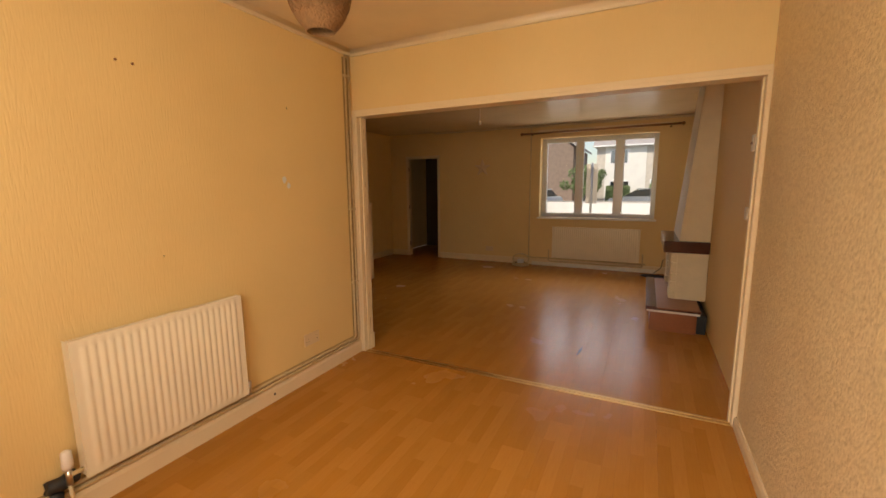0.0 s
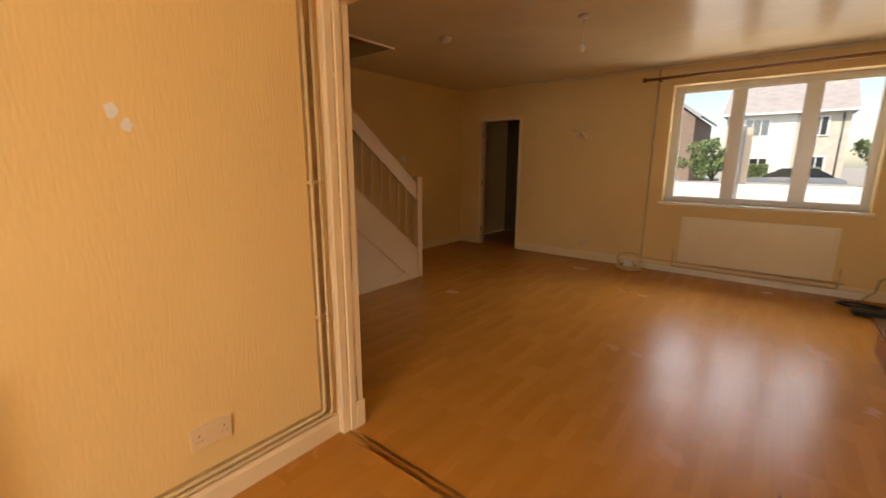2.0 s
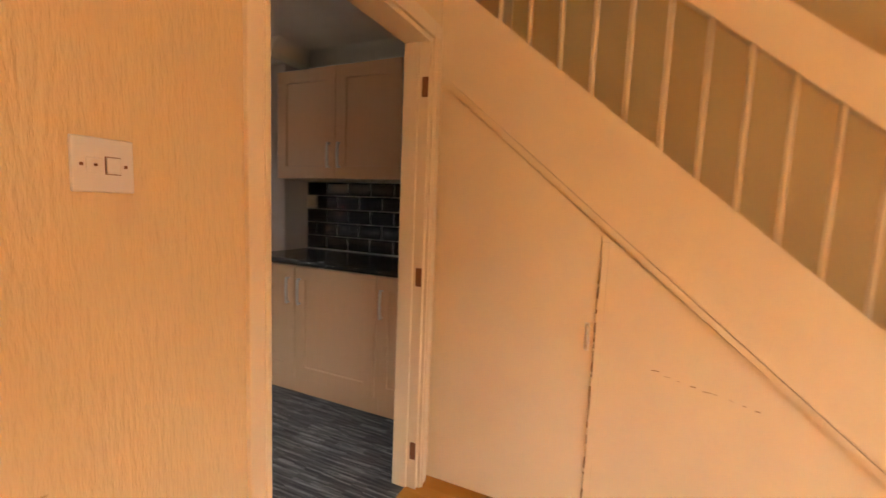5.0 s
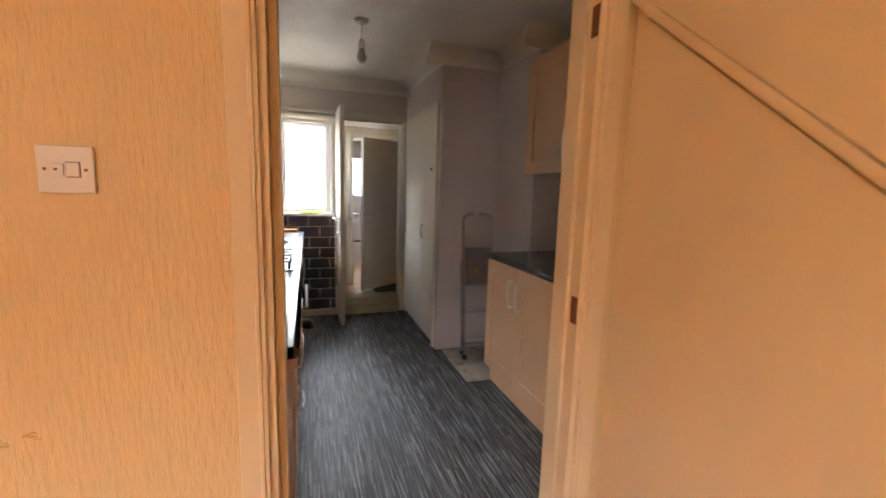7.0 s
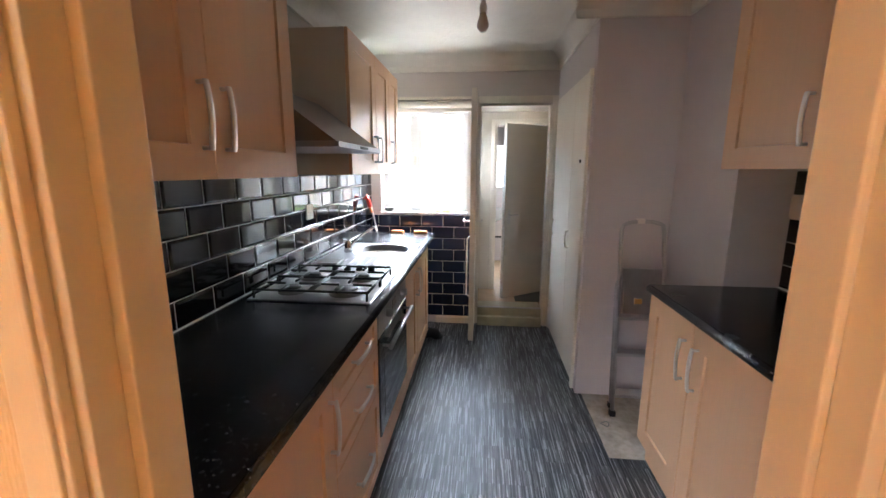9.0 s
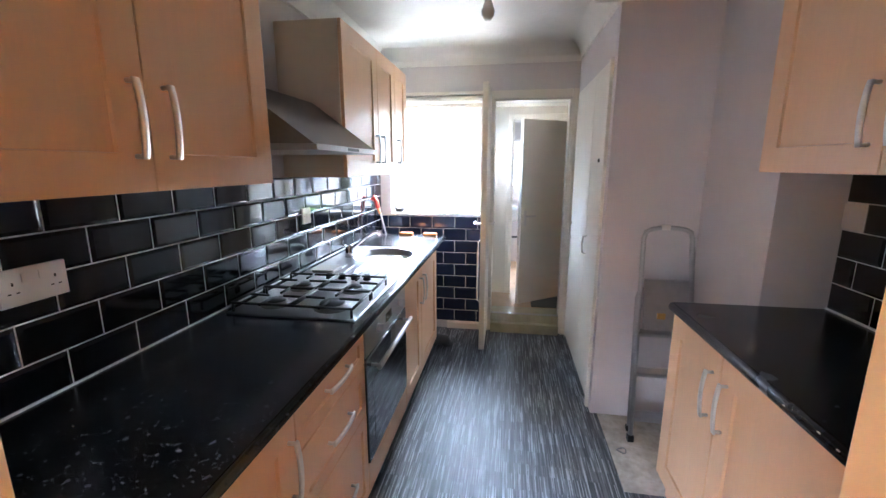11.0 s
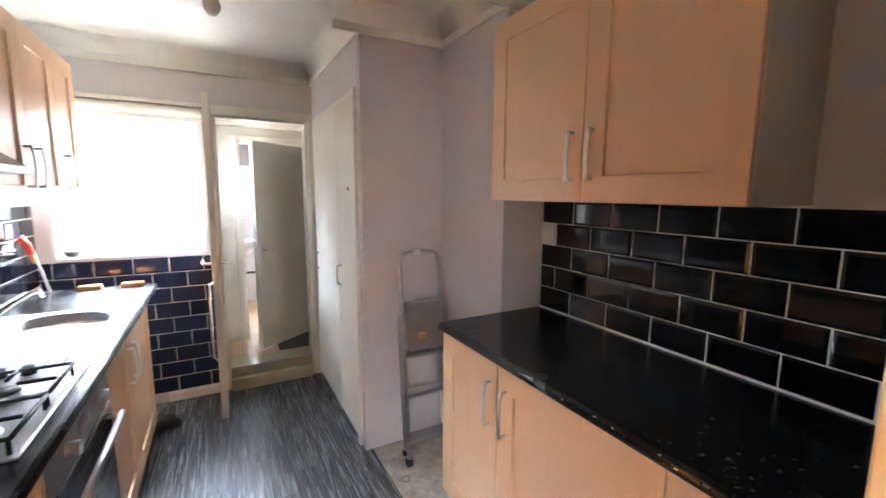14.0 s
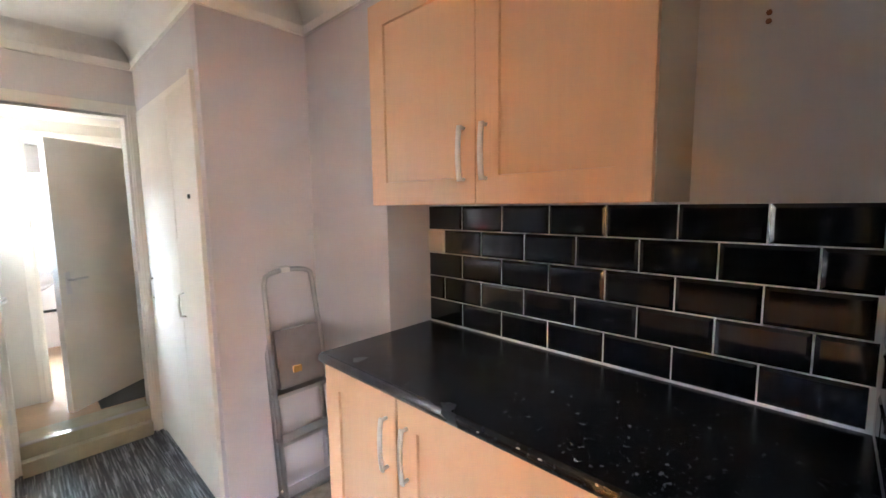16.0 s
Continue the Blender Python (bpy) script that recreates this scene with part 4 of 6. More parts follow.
scuff(-0.245, 0.80, 0.012, 0.008, 9, 2)
scuff(-0.197, 0.792, 0.010, 0.008, 7, 3)

# ---- twine lampshade ----
ls = thing("pendant_lamp", (1.14, -1.6, CD), "brown wound twine pendant shade hanging on a flex", "ceiling light")
sh = bmesh.new()
turned(sh, [(0.045, 0.0), (0.075, 0.035), (0.096, 0.085), (0.103, 0.135), (0.095, 0.19), (0.06, 0.235), (0.02, 0.255), (0.018, 0.25), (0.057, 0.229), (0.09, 0.185), (0.098, 0.135), (0.09, 0.088), (0.07, 0.04), (0.042, 0.004), (0.045, 0.0)], (1.14, -1.6, 1.915), 32)
so = part("shade", sh, "wicker", ls)
bm = bmesh.new()
rr = random.Random(4)
for k in range(34):
    tilt = Euler((rr.uniform(-0.9, 0.9), rr.uniform(-0.9, 0.9), rr.uniform(0, 6.3))).to_matrix()
    pts = []
    for i in range(25):
        a = i * 2 * math.pi / 24
        v = tilt @ Vector((math.cos(a), math.sin(a), 0))
        zz = 0.128 + 0.128 * v.z
        if zz < 0.006:
            zz = 0.006
        pts.append((1.14 + 0.1045 * v.x, -1.6 + 0.1045 * v.y, 1.915 + zz))
    tube(bm, pts, 0.0016, 4)
part("twine", bm, "wicker", so, "coarse brown twine windings", kind="stuff")
part("flex", tube(bmesh.new(), [(1.14, -1.6, 2.15), (1.14, -1.6, CD - 0.01)], 0.003), "plastic", ls)
part("rose", turned(bmesh.new(), [(0, -0.025), (0.03, -0.024), (0.045, 0.0), (0, 0)], (1.14, -1.6, CD), 20), "plastic", ls)
part("bulb", turned(bmesh.new(), [(0, 0), (0.02, 0.006), (0.03, 0.03), (0.022, 0.06), (0.013, 0.09), (0, 0.09)], (1.14, -1.6, 1.945), 18), "bulb", ls)

# ---- fireplace ----
fp = thing("fireplace", (EX, 2.4, 0), "painted stone fireplace with tapering hood under a dark wood mantel", "fireplace")
part("chimney_hood", prism(bmesh.new(), [(EX - 0.002, 0.842), (2.475, 0.842), (2.60, CL - 0.001), (EX - 0.002, CL - 0.001)], 1.99, 2.96, "y"), "stone", fp, "grey and cream painted tapering chimney hood")
for v_ in fp.children[0].data.vertices:
    if v_.co.z > 2 and v_.co.y > 0.4:
        v_.co.y -= 0.28
part("hood_side", prism(bmesh.new(), [(EX - 0.002, 0.842), (2.48, 0.842), (2.602, CL - 0.001), (EX - 0.002, CL - 0.001)], 1.984, 1.9895, "y"), "stone", fp)
for ya_, yb_ in ((1.93 + 0.05, 2.18), (2.78, 2.97)):
    pier = part("pier", box(bmesh.new(), (2.43, ya_, 0.24), (EX - 0.002, yb_, 0.72), 0.006), "stone", fp, "cream painted stone pier")
    rr = random.Random(3)
    z = 0.245
    while z < 0.70:
        hh = min(0.07 + 0.05 * rr.random(), 0.715 - z)
        if hh > 0.02:
            boxpart("stone", (2.415 - 0.012 * rr.random(), ya_ - 0.004 - 0.008 * rr.random(), z + 0.003), (2.47, yb_ + 0.006 * rr.random(), z + hh - 0.004), "stone", pier, 0.006)
        z += hh
part("back_wall", box(bmesh.new(), (2.66, 2.18, 0.24), (EX - 0.002, 2.78, 0.72)), "rubber", fp, "sooty black firebox back")
mt = thing("mantel_shelf", (2.5, 2.5, 0.72), "dark polished mahogany mantel shelf", "mantel shelf")
part("shelf", box(bmesh.new(), (2.34, 1.94, 0.725), (EX - 0.003, 3.02, 0.84), 0.006), "darkwood", mt)
he = thing("hearth", (2.45, 2.3, 0), "raised red brown hearth with dark board top and pale edging", "hearth")
part("base", box(bmesh.new(), (2.245, 1.62, 0), (2.64, 2.96, 0.195), 0.004), "redbrown", he, "red brown hearth side panel")
part("edging", box(bmesh.new(), (2.215, 1.585, 0.192), (2.66, 2.985, 0.215), 0.003), "white", he, "pale edging strip")
top = part("top", box(bmesh.new(), (2.205, 1.575, 0.215), (2.665, 2.99, 0.232)), "darkwood", he)
boxpart("front_board", (2.206, 1.577, 0.2322), (2.30, 2.988, 0.246), "darkwood", top, 0.003, "glossy dark wood border board")
boxpart("inner_board", (2.302, 1.577, 0.2322), (2.664, 2.988, 0.242), "redbrown", top, 0.002, "worn red brown inner board")
# Solid black block fills the gap so that it looks shaded.
boxpart("side_void", (2.64, 1.66, 0.0), (EX - 0.018, 2.96, 0.18), "rubber", he, label="black block putting shade into the gap beside the hearth")

# cables
rr = random.Random(12)


def loops(center, n, r, z, rad, seed, flat=0.5):
    q = random.Random(seed)
    pts = []
    for i in range(n * 14):
        a = i * 2 * math.pi / 14
        k = 1 + 0.18 * math.sin(a * 0.37 + seed) + 0.05 * q.random()
        pts.append((center[0] + r * k * math.cos(a), center[1] + r * flat * k * math.sin(a), z + rad + 0.004 * (i / 14) + 0.006 * q.random()))
    return pts


cb = thing("cable_coil", (2.42, 4.2, 0), "tangle of loose black cable on the floor by the hearth", "cable")
part("cable", tube(bmesh.new(), loops((2.30, 4.22), 4, 0.14, 0.0, 0.006, 1), 0.006, 6), "rubber", cb)
part("cable", tube(bmesh.new(), [(2.2, 4.25, 0.008), (2.3, 4.35, 0.02), (2.42, 4.48, 0.10), (2.44, 4.50, 0.22), (2.50, 4.51, 0.27), (2.56, 4.46, 0.14), (2.56, 4.3, 0.02), (2.5, 4.1, 0.008), (2.4, 3.9, 0.008)], 0.005, 6), "rubber", cb)
bx = thing("set_top_box", (2.44, 3.95, 0), "flat black plastic box on the floor beside the hearth", "box")
boxpart("case", (2.22, 3.88, 0.004), (2.50, 4.04, 0.045), "rubber", bx, 0.006)
cc = thing("cable_reel", (0.20, 4.36, 0), "white cable coiled round a small pale junction block on the floor", "cable")
part("cable", tube(bmesh.new(), loops((0.20, 4.33), 12, 0.125, 0.0, 0.006, 5, 0.8), 0.007, 6), "straw", cc)
part("cable", tube(bmesh.new(), loops((0.20, 4.34), 3, 0.09, 0.03, 0.005, 6, 0.9), 0.005, 6), "rubber", cc)
part("junction_block", box(bmesh.new(), (0.14, 4.33, 0.0), (0.25, 4.39, 0.11), 0.012), "upvc", cc)
part("cable", tube(bmesh.new(), [(0.20 + (0.14 + 0.008 * math.sin(a_)) * math.cos(a_ / 3), 4.36 + 0.04 * math.sin(a_ / 2.2), 0.11 + 0.10 * math.sin(a_ / 3)) for a_ in range(0, 76)], 0.006, 6), "copper", cc)
sc = thing("floor_scratch", (1.71, 0.78, 0), "dark gouge in the laminate", "scratch")
bm = prism(bmesh.new(), [(1.700, 0.66), (1.712, 0.69), (1.726, 0.80), (1.722, 0.89), (1.706, 0.78)], 0.0002, 0.0012, "z")
part("gouge", bm, "rubber", sc)

# ---- kitchen ----
def slab(bm, s, xf, y0, y1, z0, z1, th=0.018, fw=0.082):
    """A framed door with a recessed panel, one closed body. xf: its front; s: the way that it faces along x."""
    def ring(x, i):
        return [bm.verts.new((x, y, z)) for y, z in ((y0 + i, z0 + i), (y1 - i, z0 + i), (y1 - i, z1 - i), (y0 + i, z1 - i))]
    rings = [ring(xf - s * th, 0.0), ring(xf - s * 0.0015, 0.0), ring(xf, 0.0015), ring(xf, fw), ring(xf - s * 0.0085, fw + 0.002)]
    for a, b in zip(rings, rings[1:]):
        for k in range(4):
            bm.faces.new((a[k], a[(k + 1) % 4], b[(k + 1) % 4], b[k]))
    bm.faces.new(rings[0][::-1])
    bm.faces.new(rings[-1])
    bmesh.ops.recalc_face_normals(bm, faces=bm.faces)
    return bm


def bow(p, q, s, parent, out=0.03):
    """A flat bow handle from p to q, standing out along x."""
    p, q = Vector(p), Vector(q)
    d = (q - p).normalized()
    across = d.cross(Vector((1, 0, 0)))
    n = 9
    bm = bmesh.new()
    rows = []
    for i in range(n + 1):
        f = i / n
        c = p.lerp(q, f)
        o = out * (0.78 + 0.22 * math.sin(math.pi * f))
        if i in (0, n):
            o = out * 0.74
        w, th = 0.0085, 0.007
        rows.append([bm.verts.new(c + Vector((s * (o + a * th), 0, 0)) + across * b * w) for a, b in ((-0.5, -1), (0.5, -0.8), (0.5, 0.8), (-0.5, 1))])
    for a, b in zip(rows, rows[1:]):
        for k in range(4):
            bm.faces.new((a[k], a[(k + 1) % 4], b[(k + 1) % 4], b[k])).smooth = True
    bm.faces.new(rows[0])
    bm.faces.new(rows[-1][::-1])
    bmesh.ops.recalc_face_normals(bm, faces=bm.faces)
    for e, k in ((p, 1), (q, -1)):
        tube(bm, [e + d * k * 0.006, e + d * k * 0.006 + Vector((s * out * 0.80, 0, 0))], 0.0055, 8)
    return part("handle", bm, "nickel", parent, "satin metal bow handle")


def wall_unit(label, xw, xf, y0, y1, z0, z1, doors, group):
    s = 1 if xf > xw else -1
    t = thing("wall_cabinet", ((xw + xf) / 2, (y0 + y1) / 2, z0), label, "kitchen cabinet", group)
    xb = xf - s * 0.020
    boxpart("side_panel", (xw, y0, z0), (xb, y0 + 0.016, z1), "carcase", t, label="beige grey side panel")
    boxpart("side_panel", (xw, y1 - 0.016, z0), (xb, y1, z1), "carcase", t, label="beige grey side panel")
    boxpart("bottom_panel", (xw, y0 + 0.016, z0 + 0.001), (xb, y1 - 0.016, z0 + 0.018), "carcase", t)
    boxpart("top_panel", (xw, y0 + 0.016, z1 - 0.018), (xb, y1 - 0.016, z1), "carcase", t)
    boxpart("back_panel", (xw + s * 0.001, y0 + 0.016, z0 + 0.018), (xw + s * 0.006, y1 - 0.016, z1 - 0.018), "carcase", t)
    for a, b, hy in doors:
        d = part("door", slab(bmesh.new(), s, xf, a + 0.0015, b - 0.0015, z0, z1), "beech", t)
        bow((xf, hy, z0 + 0.07), (xf, hy, z0 + 0.235), s, d)
    return t


def base_unit(label, xw, xf, y0, y1, fronts, group, top=0.87):
    """fronts: (y0, y1, z0, z1, kind, handle y)."""
    s = 1 if xf > xw else -1
    t = thing("base_cabinet", ((xw + xf) / 2, (y0 + y1) / 2, 0), label, "kitchen cabinet", group)
    xb = xf - s * 0.020
    boxpart("side_panel", (xw, y0, 0.12), (xb, y0 + 0.016, top), "beech", t)
    boxpart("side_panel", (xw, y1 - 0.016, 0.12), (xb, y1, top), "beech", t)
    boxpart("bottom_panel", (xw, y0 + 0.016, 0.12), (xb, y1 - 0.016, 0.138), "carcase", t)
    boxpart("top_rail", (xw, y0 + 0.016, top - 0.03), (xb, y1 - 0.016, top), "carcase", t)
    part("plinth", box(bmesh.new(), (xb - s * 0.045, y0, 0), (xb - s * 0.03, y1, 0.12)), "beech", t)
    for a, b, z0, z1, kind, hy in fronts:
        if kind == "door":
            d = part("door", slab(bmesh.new(), s, xf, a + 0.0015, b - 0.0015, z0, z1), "beech", t)
            bow((xf, hy, z1 - 0.245), (xf, hy, z1 - 0.075), s, d)
        else:
            d = part("drawer_front", slab(bmesh.new(), s, xf, a + 0.0015, b - 0.0015, z0, z1, fw=0.045), "beech", t)
            bow((xf, hy - 0.085, (z0 + z1) / 2 + 0.01), (xf, hy + 0.085, (z0 + z1) / 2 + 0.01), s, d)
    return t


XLF, XRF = -0.712, -1.925
TL, TR = 0.855, 0.868
base_unit("beech effect single door base cabinet by the kitchen doorway", KE - 0.012, XLF, -0.58, -0.032, [(-0.58, -0.035, 0.125, TL - 0.005, "door", -0.545)], "kitchen base cabinets", TL)
base_unit("beech effect drawer unit with three drawers beside the oven", KE - 0.012, XLF, -1.098, -0.582, [(-1.098, -0.582, 0.705, TL - 0.005, "drawer", -0.84), (-1.098, -0.582, 0.50, 0.70, "drawer", -0.84), (-1.098, -0.582, 0.125, 0.495, "drawer", -0.84)], "kitchen base cabinets", TL)
base_unit("beech effect double door base cabinet under the sink", KE - 0.012, XLF, -2.70, -1.725, [(-2.143, -1.725, 0.125, TL - 0.005, "door", -2.10), (-2.70, -2.147, 0.125, TL - 0.005, "door", -2.19)], "kitchen base cabinets", TL)
base_unit("beech effect base cabinet with two framed doors against the alcove", KW + 0.002, XRF, -1.43, -0.414, [(-1.43, -1.032, 0.125, TR - 0.005, "door", -1.078), (-1.028, -0.414, 0.125, TR - 0.005, "door", -0.985)], "kitchen base cabinets", TR)
base_unit("narrow beech effect base cabinet beside the doorway", KW + 0.002, XRF, -0.412, -0.032, [(-0.412, -0.035, 0.125, TR - 0.005, "door", -0.37)], "kitchen base cabinets", TR)
wall_unit("beech effect double wall cabinet over the long worktop", KE - 0.002, -0.455, -1.0, -0.032, 1.395, 2.12, [(-1.0, -0.53, -0.578), (-0.53, -0.032, -0.487)], "kitchen wall cabinets")
wall_unit("beech effect wall cabinet with two doors beyond the cooker hood", KE - 0.002, -0.455, -2.55, -1.652, 1.395, 2.115, [(-2.17, -1.652, -2.115), (-2.55, -2.17, -2.225)], "kitchen wall cabinets")
wall_unit("narrow single door beech effect wall cabinet by the window", KE - 0.002, -0.455, -2.87, -2.552, 1.395, 2.115, [(-2.87, -2.552, -2.60)], "kitchen wall cabinets")
wall_unit("beech effect wall cabinet with two doors above the black splashback", KW + 0.002, -2.15, -1.415, -0.415, 1.428, 2.148, [(-1.415, -0.908, -0.952), (-0.908, -0.415, -0.868)], "kitchen wall cabinets")

wt = thing("worktop", (-0.42, -1.5, TL), "speckled black worktop with hob and sink set in", "worktop")
WL = TL + 0.035
bm = bmesh.new()
hx0, hx1, hy0, hy1 = -0.665, -0.225, -1.575, -1.08
sx0, sx1, sy0, sy1 = -0.66, -0.20, -2.43, -1.66
for a, b in (((-0.728, -2.99, TL), (hx0, -0.031, WL)), ((hx1, -2.99, TL), (KE - 0.001, -0.031, WL)), ((hx0, hy1, TL), (hx1, -0.031, WL)), ((hx0, sy1, TL), (hx1, hy0, WL)), ((hx0, -2.99, TL), (hx1, sy0, WL))):
    box(bm, a, b)
bmesh.ops.remove_doubles(bm, verts=bm.verts, dist=1e-5)
part("slab", bm, "worktop", wt)
part("front_edge", tube(bmesh.new(), [(-0.727, -2.99, (TL + WL) / 2 - 0.001), (-0.727, -0.031, (TL + WL) / 2 - 0.001)], 0.0165, 12), "worktop", wt)
boxpart("sealant", (KE - 0.016, -2.99, WL - 0.001), (KE - 0.010, -0.031, WL + 0.005), "upvc", wt, label="white sealant line")
wr = thing("worktop", (-2.19, -0.74, TR), "speckled black worktop with chipped front edge", "worktop")
WR = TR + 0.037
boxpart("slab", (KW + 0.001, -1.434, TR), (-1.917, -0.031, WR), "worktop", wr)
part("front_edge", tube(bmesh.new(), [(-1.919, -1.434, (TR + WR) / 2), (-1.919, -0.031, (TR + WR) / 2)], 0.018, 12), "worktop", wr)
bm = bmesh.new()
rr = random.Random(21)
for k in range(5):
    y = -0.30 - 0.5 * rr.random()
    z = WR - 0.004 - 0.015 * rr.random()
    box(bm, (-1.9005, y, z), (-1.898, y + 0.003 + 0.006 * rr.random(), z + 0.002))
part("edge_chips", bm, "carcase", wr, "pale chips in the front edge", kind="stuff")
boxpart("sealant", (KW + 0.004, -1.434, WR - 0.001), (KW + 0.010, -0.031, WR + 0.0065), "upvc", wr, label="white sealant line")

# sink
sk = thing("sink", (-0.43, -2.05, WL), "stainless steel sink with drainer under the window", "sink")
bm = bmesh.new()
bx, by, ra, rb = -0.47, -2.17, 0.178, 0.205
N = 40


def sup(a, k=0.55):
    c, s_ = math.cos(a), math.sin(a)
    return math.copysign(abs(c) ** k, c), math.copysign(abs(s_) ** k, s_)


loopsv = []
for (k, zz) in ((1.0, 0.002), (1.0, 0.0035), (0.97, 0.002), (0.93, -0.10), (0.80, -0.145), (0.12, -0.15)):
    ring = []
    for i in range(N):
        c, s_ = sup(2 * math.pi * i / N, 0.85)
        ring.append(bm.verts.new((bx + (ra * (1.09 if zz == 0.002 and k == 1.0 else 1.03 if k == 1.0 else k)) * c, by + (rb * (1.08 if zz == 0.002 and k == 1.0 else 1.03 if k == 1.0 else k)) * s_, WL + zz)))
    loopsv.append(ring)
for a, b in zip(loopsv, loopsv[1:]):
    for i in range(N):
        bm.faces.new((a[i], a[(i + 1) % N], b[(i + 1) % N], b[i])).smooth = True
bm.faces.new(loopsv[-1])
bmesh.ops.recalc_face_normals(bm, faces=bm.faces)
part("bowl", bm, "steel", sk)
bm = bmesh.new()
ring = loop = []
pts_in = [(bx + ra * 1.09 * sup(2 * math.pi * i / N, 0.85)[0], by + rb * 1.08 * sup(2 * math.pi * i / N, 0.85)[1]) for i in range(N)]
cx, cy, hw, hh = -0.43, by, 0.262, 0.27
pts_out = []
for i in range(N):
    a = 2 * math.pi * i / N
    c, s_ = math.cos(a), math.sin(a)
    m = max(abs(c), abs(s_))
    pts_out.append((cx + hw * c / m, cy + hh * s_ / m))
vi = [bm.verts.new((x, y, WL + 0.002)) for x, y in pts_in]
vo = [bm.verts.new((x, y, WL + 0.002)) for x, y in pts_out]
vd = [bm.verts.new((x, y, WL - 0.001)) for x, y in pts_out]
for i in range(N):
    j = (i + 1) % N
    bm.faces.new((vi[i], vi[j], vo[j], vo[i]))
    bm.faces.new((vo[i], vo[j], vd[j], vd[i]))
bmesh.ops.recalc_face_normals(bm, faces=bm.faces)
box(bm, (cx - hw, by + hh, WL - 0.001), (cx + hw, -1.62, WL + 0.002))
part("deck", bm, "steel", sk)
for k in range(8):
    x = -0.62 + 0.048 * k
    part("groove", tube(bmesh.new(), [(x, by + hh + 0.015, WL + 0.001), (x, -1.65, WL + 0.001)], 0.0042, 6), "steel", sk)
bm = tube(bmesh.new(), [(-0.272, -2.09, WL + 0.03), (-0.30, -2.097, WL + 0.065), (-0.37, -2.115, WL + 0.125), (-0.42, -2.128, WL + 0.158), (-0.442, -2.134, WL + 0.160), (-0.452, -2.137, WL + 0.135)], 0.0085, 10)
tp = thing("tap", (-0.255, -2.06, WL), "chrome mixer tap with a small dark lever", "tap")
part("spout", bm, "chrome", tp)
part("base", turned(bmesh.new(), [(0, 0), (0.026, 0), (0.023, 0.03), (0.021, 0.072), (0.018, 0.078), (0, 0.078)], (-0.268, -2.088, WL), 18), "chrome", tp)
part("lever", tube(bmesh.new(), [(-0.268, -2.075, WL + 0.072), (-0.262, -2.02, WL + 0.09)], 0.007), "chrome", tp)
sw_ = thing("washing_bowl_lid", (-0.30, -1.72, WL), "small folded grey dish cloth on the drainer", "cloth")
boxpart("cloth", (-0.34, -1.80, WL + 0.003), (-0.22, -1.68, WL + 0.02), "greypaint", sw_, 0.006)

# hob
hb = thing("gas_hob", (-0.445, -1.33, WL), "stainless steel gas hob with four burners and black pan supports", "hob")
part("plate", box(bmesh.new(), (-0.70, -1.630, WL), (-0.178, -1.05, WL + 0.008), 0.004), "steel", hb)
for x, y, r in ((-0.32, -1.175, 0.040), (-0.56, -1.175, 0.052), (-0.32, -1.40, 0.038), (-0.565, -1.40, 0.036)):
    bn = part("burner", turned(bmesh.new(), [(r + 0.022, 0), (r + 0.018, 0.004), (r + 0.004, 0.006), (r, 0.018), (0, 0.018)], (x, y, WL + 0.008), 24), "dimsteel", hb)
    part("burner_cap", turned(bmesh.new(), [(0, 0.014), (r - 0.004, 0.014), (r - 0.002, 0.018), (r - 0.005, 0.024), (0, 0.025)], (x, y, WL + 0.008), 24), "iron", bn)
for y0_, y1_ in ((-1.283, -1.067), (-1.51, -1.293)):
    bm = bmesh.new()
    zt = WL + 0.045
    for x_ in (-0.685, -0.447, -0.433, -0.195):
        tube(bm, [(x_, y0_, zt), (x_, y1_, zt)], 0.0052, 6)
    for y_ in (y0_, y1_):
        tube(bm, [(-0.685, y_, zt), (-0.195, y_, zt)], 0.0052, 6)
    for x_ in (-0.56, -0.32):
        ym = (y0_ + y1_) / 2
        for dx_, dy_ in ((0.09, 0), (-0.09, 0), (0, 0.10), (0, -0.10)):
            e = (x_ + dx_ * 1.25, ym + dy_ * 1.2, zt)
            tube(bm, [e, (x_ + dx_ * 0.35, ym + dy_ * 0.35, zt)], 0.0052, 6)
    for x_ in (-0.68, -0.20):
        for y_ in (y0_ + 0.004, y1_ - 0.004):
            tube(bm, [(x_, y_, WL + 0.008), (x_, y_, zt)], 0.0052, 6)
    part("pan_support", bm, "iron", hb)
for k in range(4):
    x = -0.365 - 0.065 * k
    kn = part("knob", turned(bmesh.new(), [(0, 0), (0.019, 0), (0.017, 0.010), (0.014, 0.026), (0, 0.027)], (x, -1.582, WL + 0.008), 16), "iron", hb)

# oven
ov = thing("oven", (-0.42, -1.41, 0.1), "built in stainless oven with dark glass door and bar handle", "oven")
boxpart("body", (KE - 0.02, -1.715, 0.13), (-0.69, -1.105, TL - 0.003), "iron", ov)
cpn = part("control_panel", box(bmesh.new(), (-0.69, -1.718, 0.722), (XLF - 0.004, -1.103, TL - 0.004), 0.002), "steel", ov)
for y in (-1.26, -1.585):
    part("knob", tube(bmesh.new(), [(XLF - 0.004, y, 0.785), (XLF - 0.012, y, 0.785), (XLF - 0.034, y, 0.785)], 0.019, 16), "steel", cpn)
boxpart("display", (XLF - 0.0055, -1.46, 0.765), (XLF - 0.003, -1.37, 0.805), "ovenglass", cpn)
od = part("door", box(bmesh.new(), (-0.69, -1.718, 0.262), (XLF - 0.006, -1.103, 0.716), 0.003), "ovenglass", ov, "dark glass oven door")
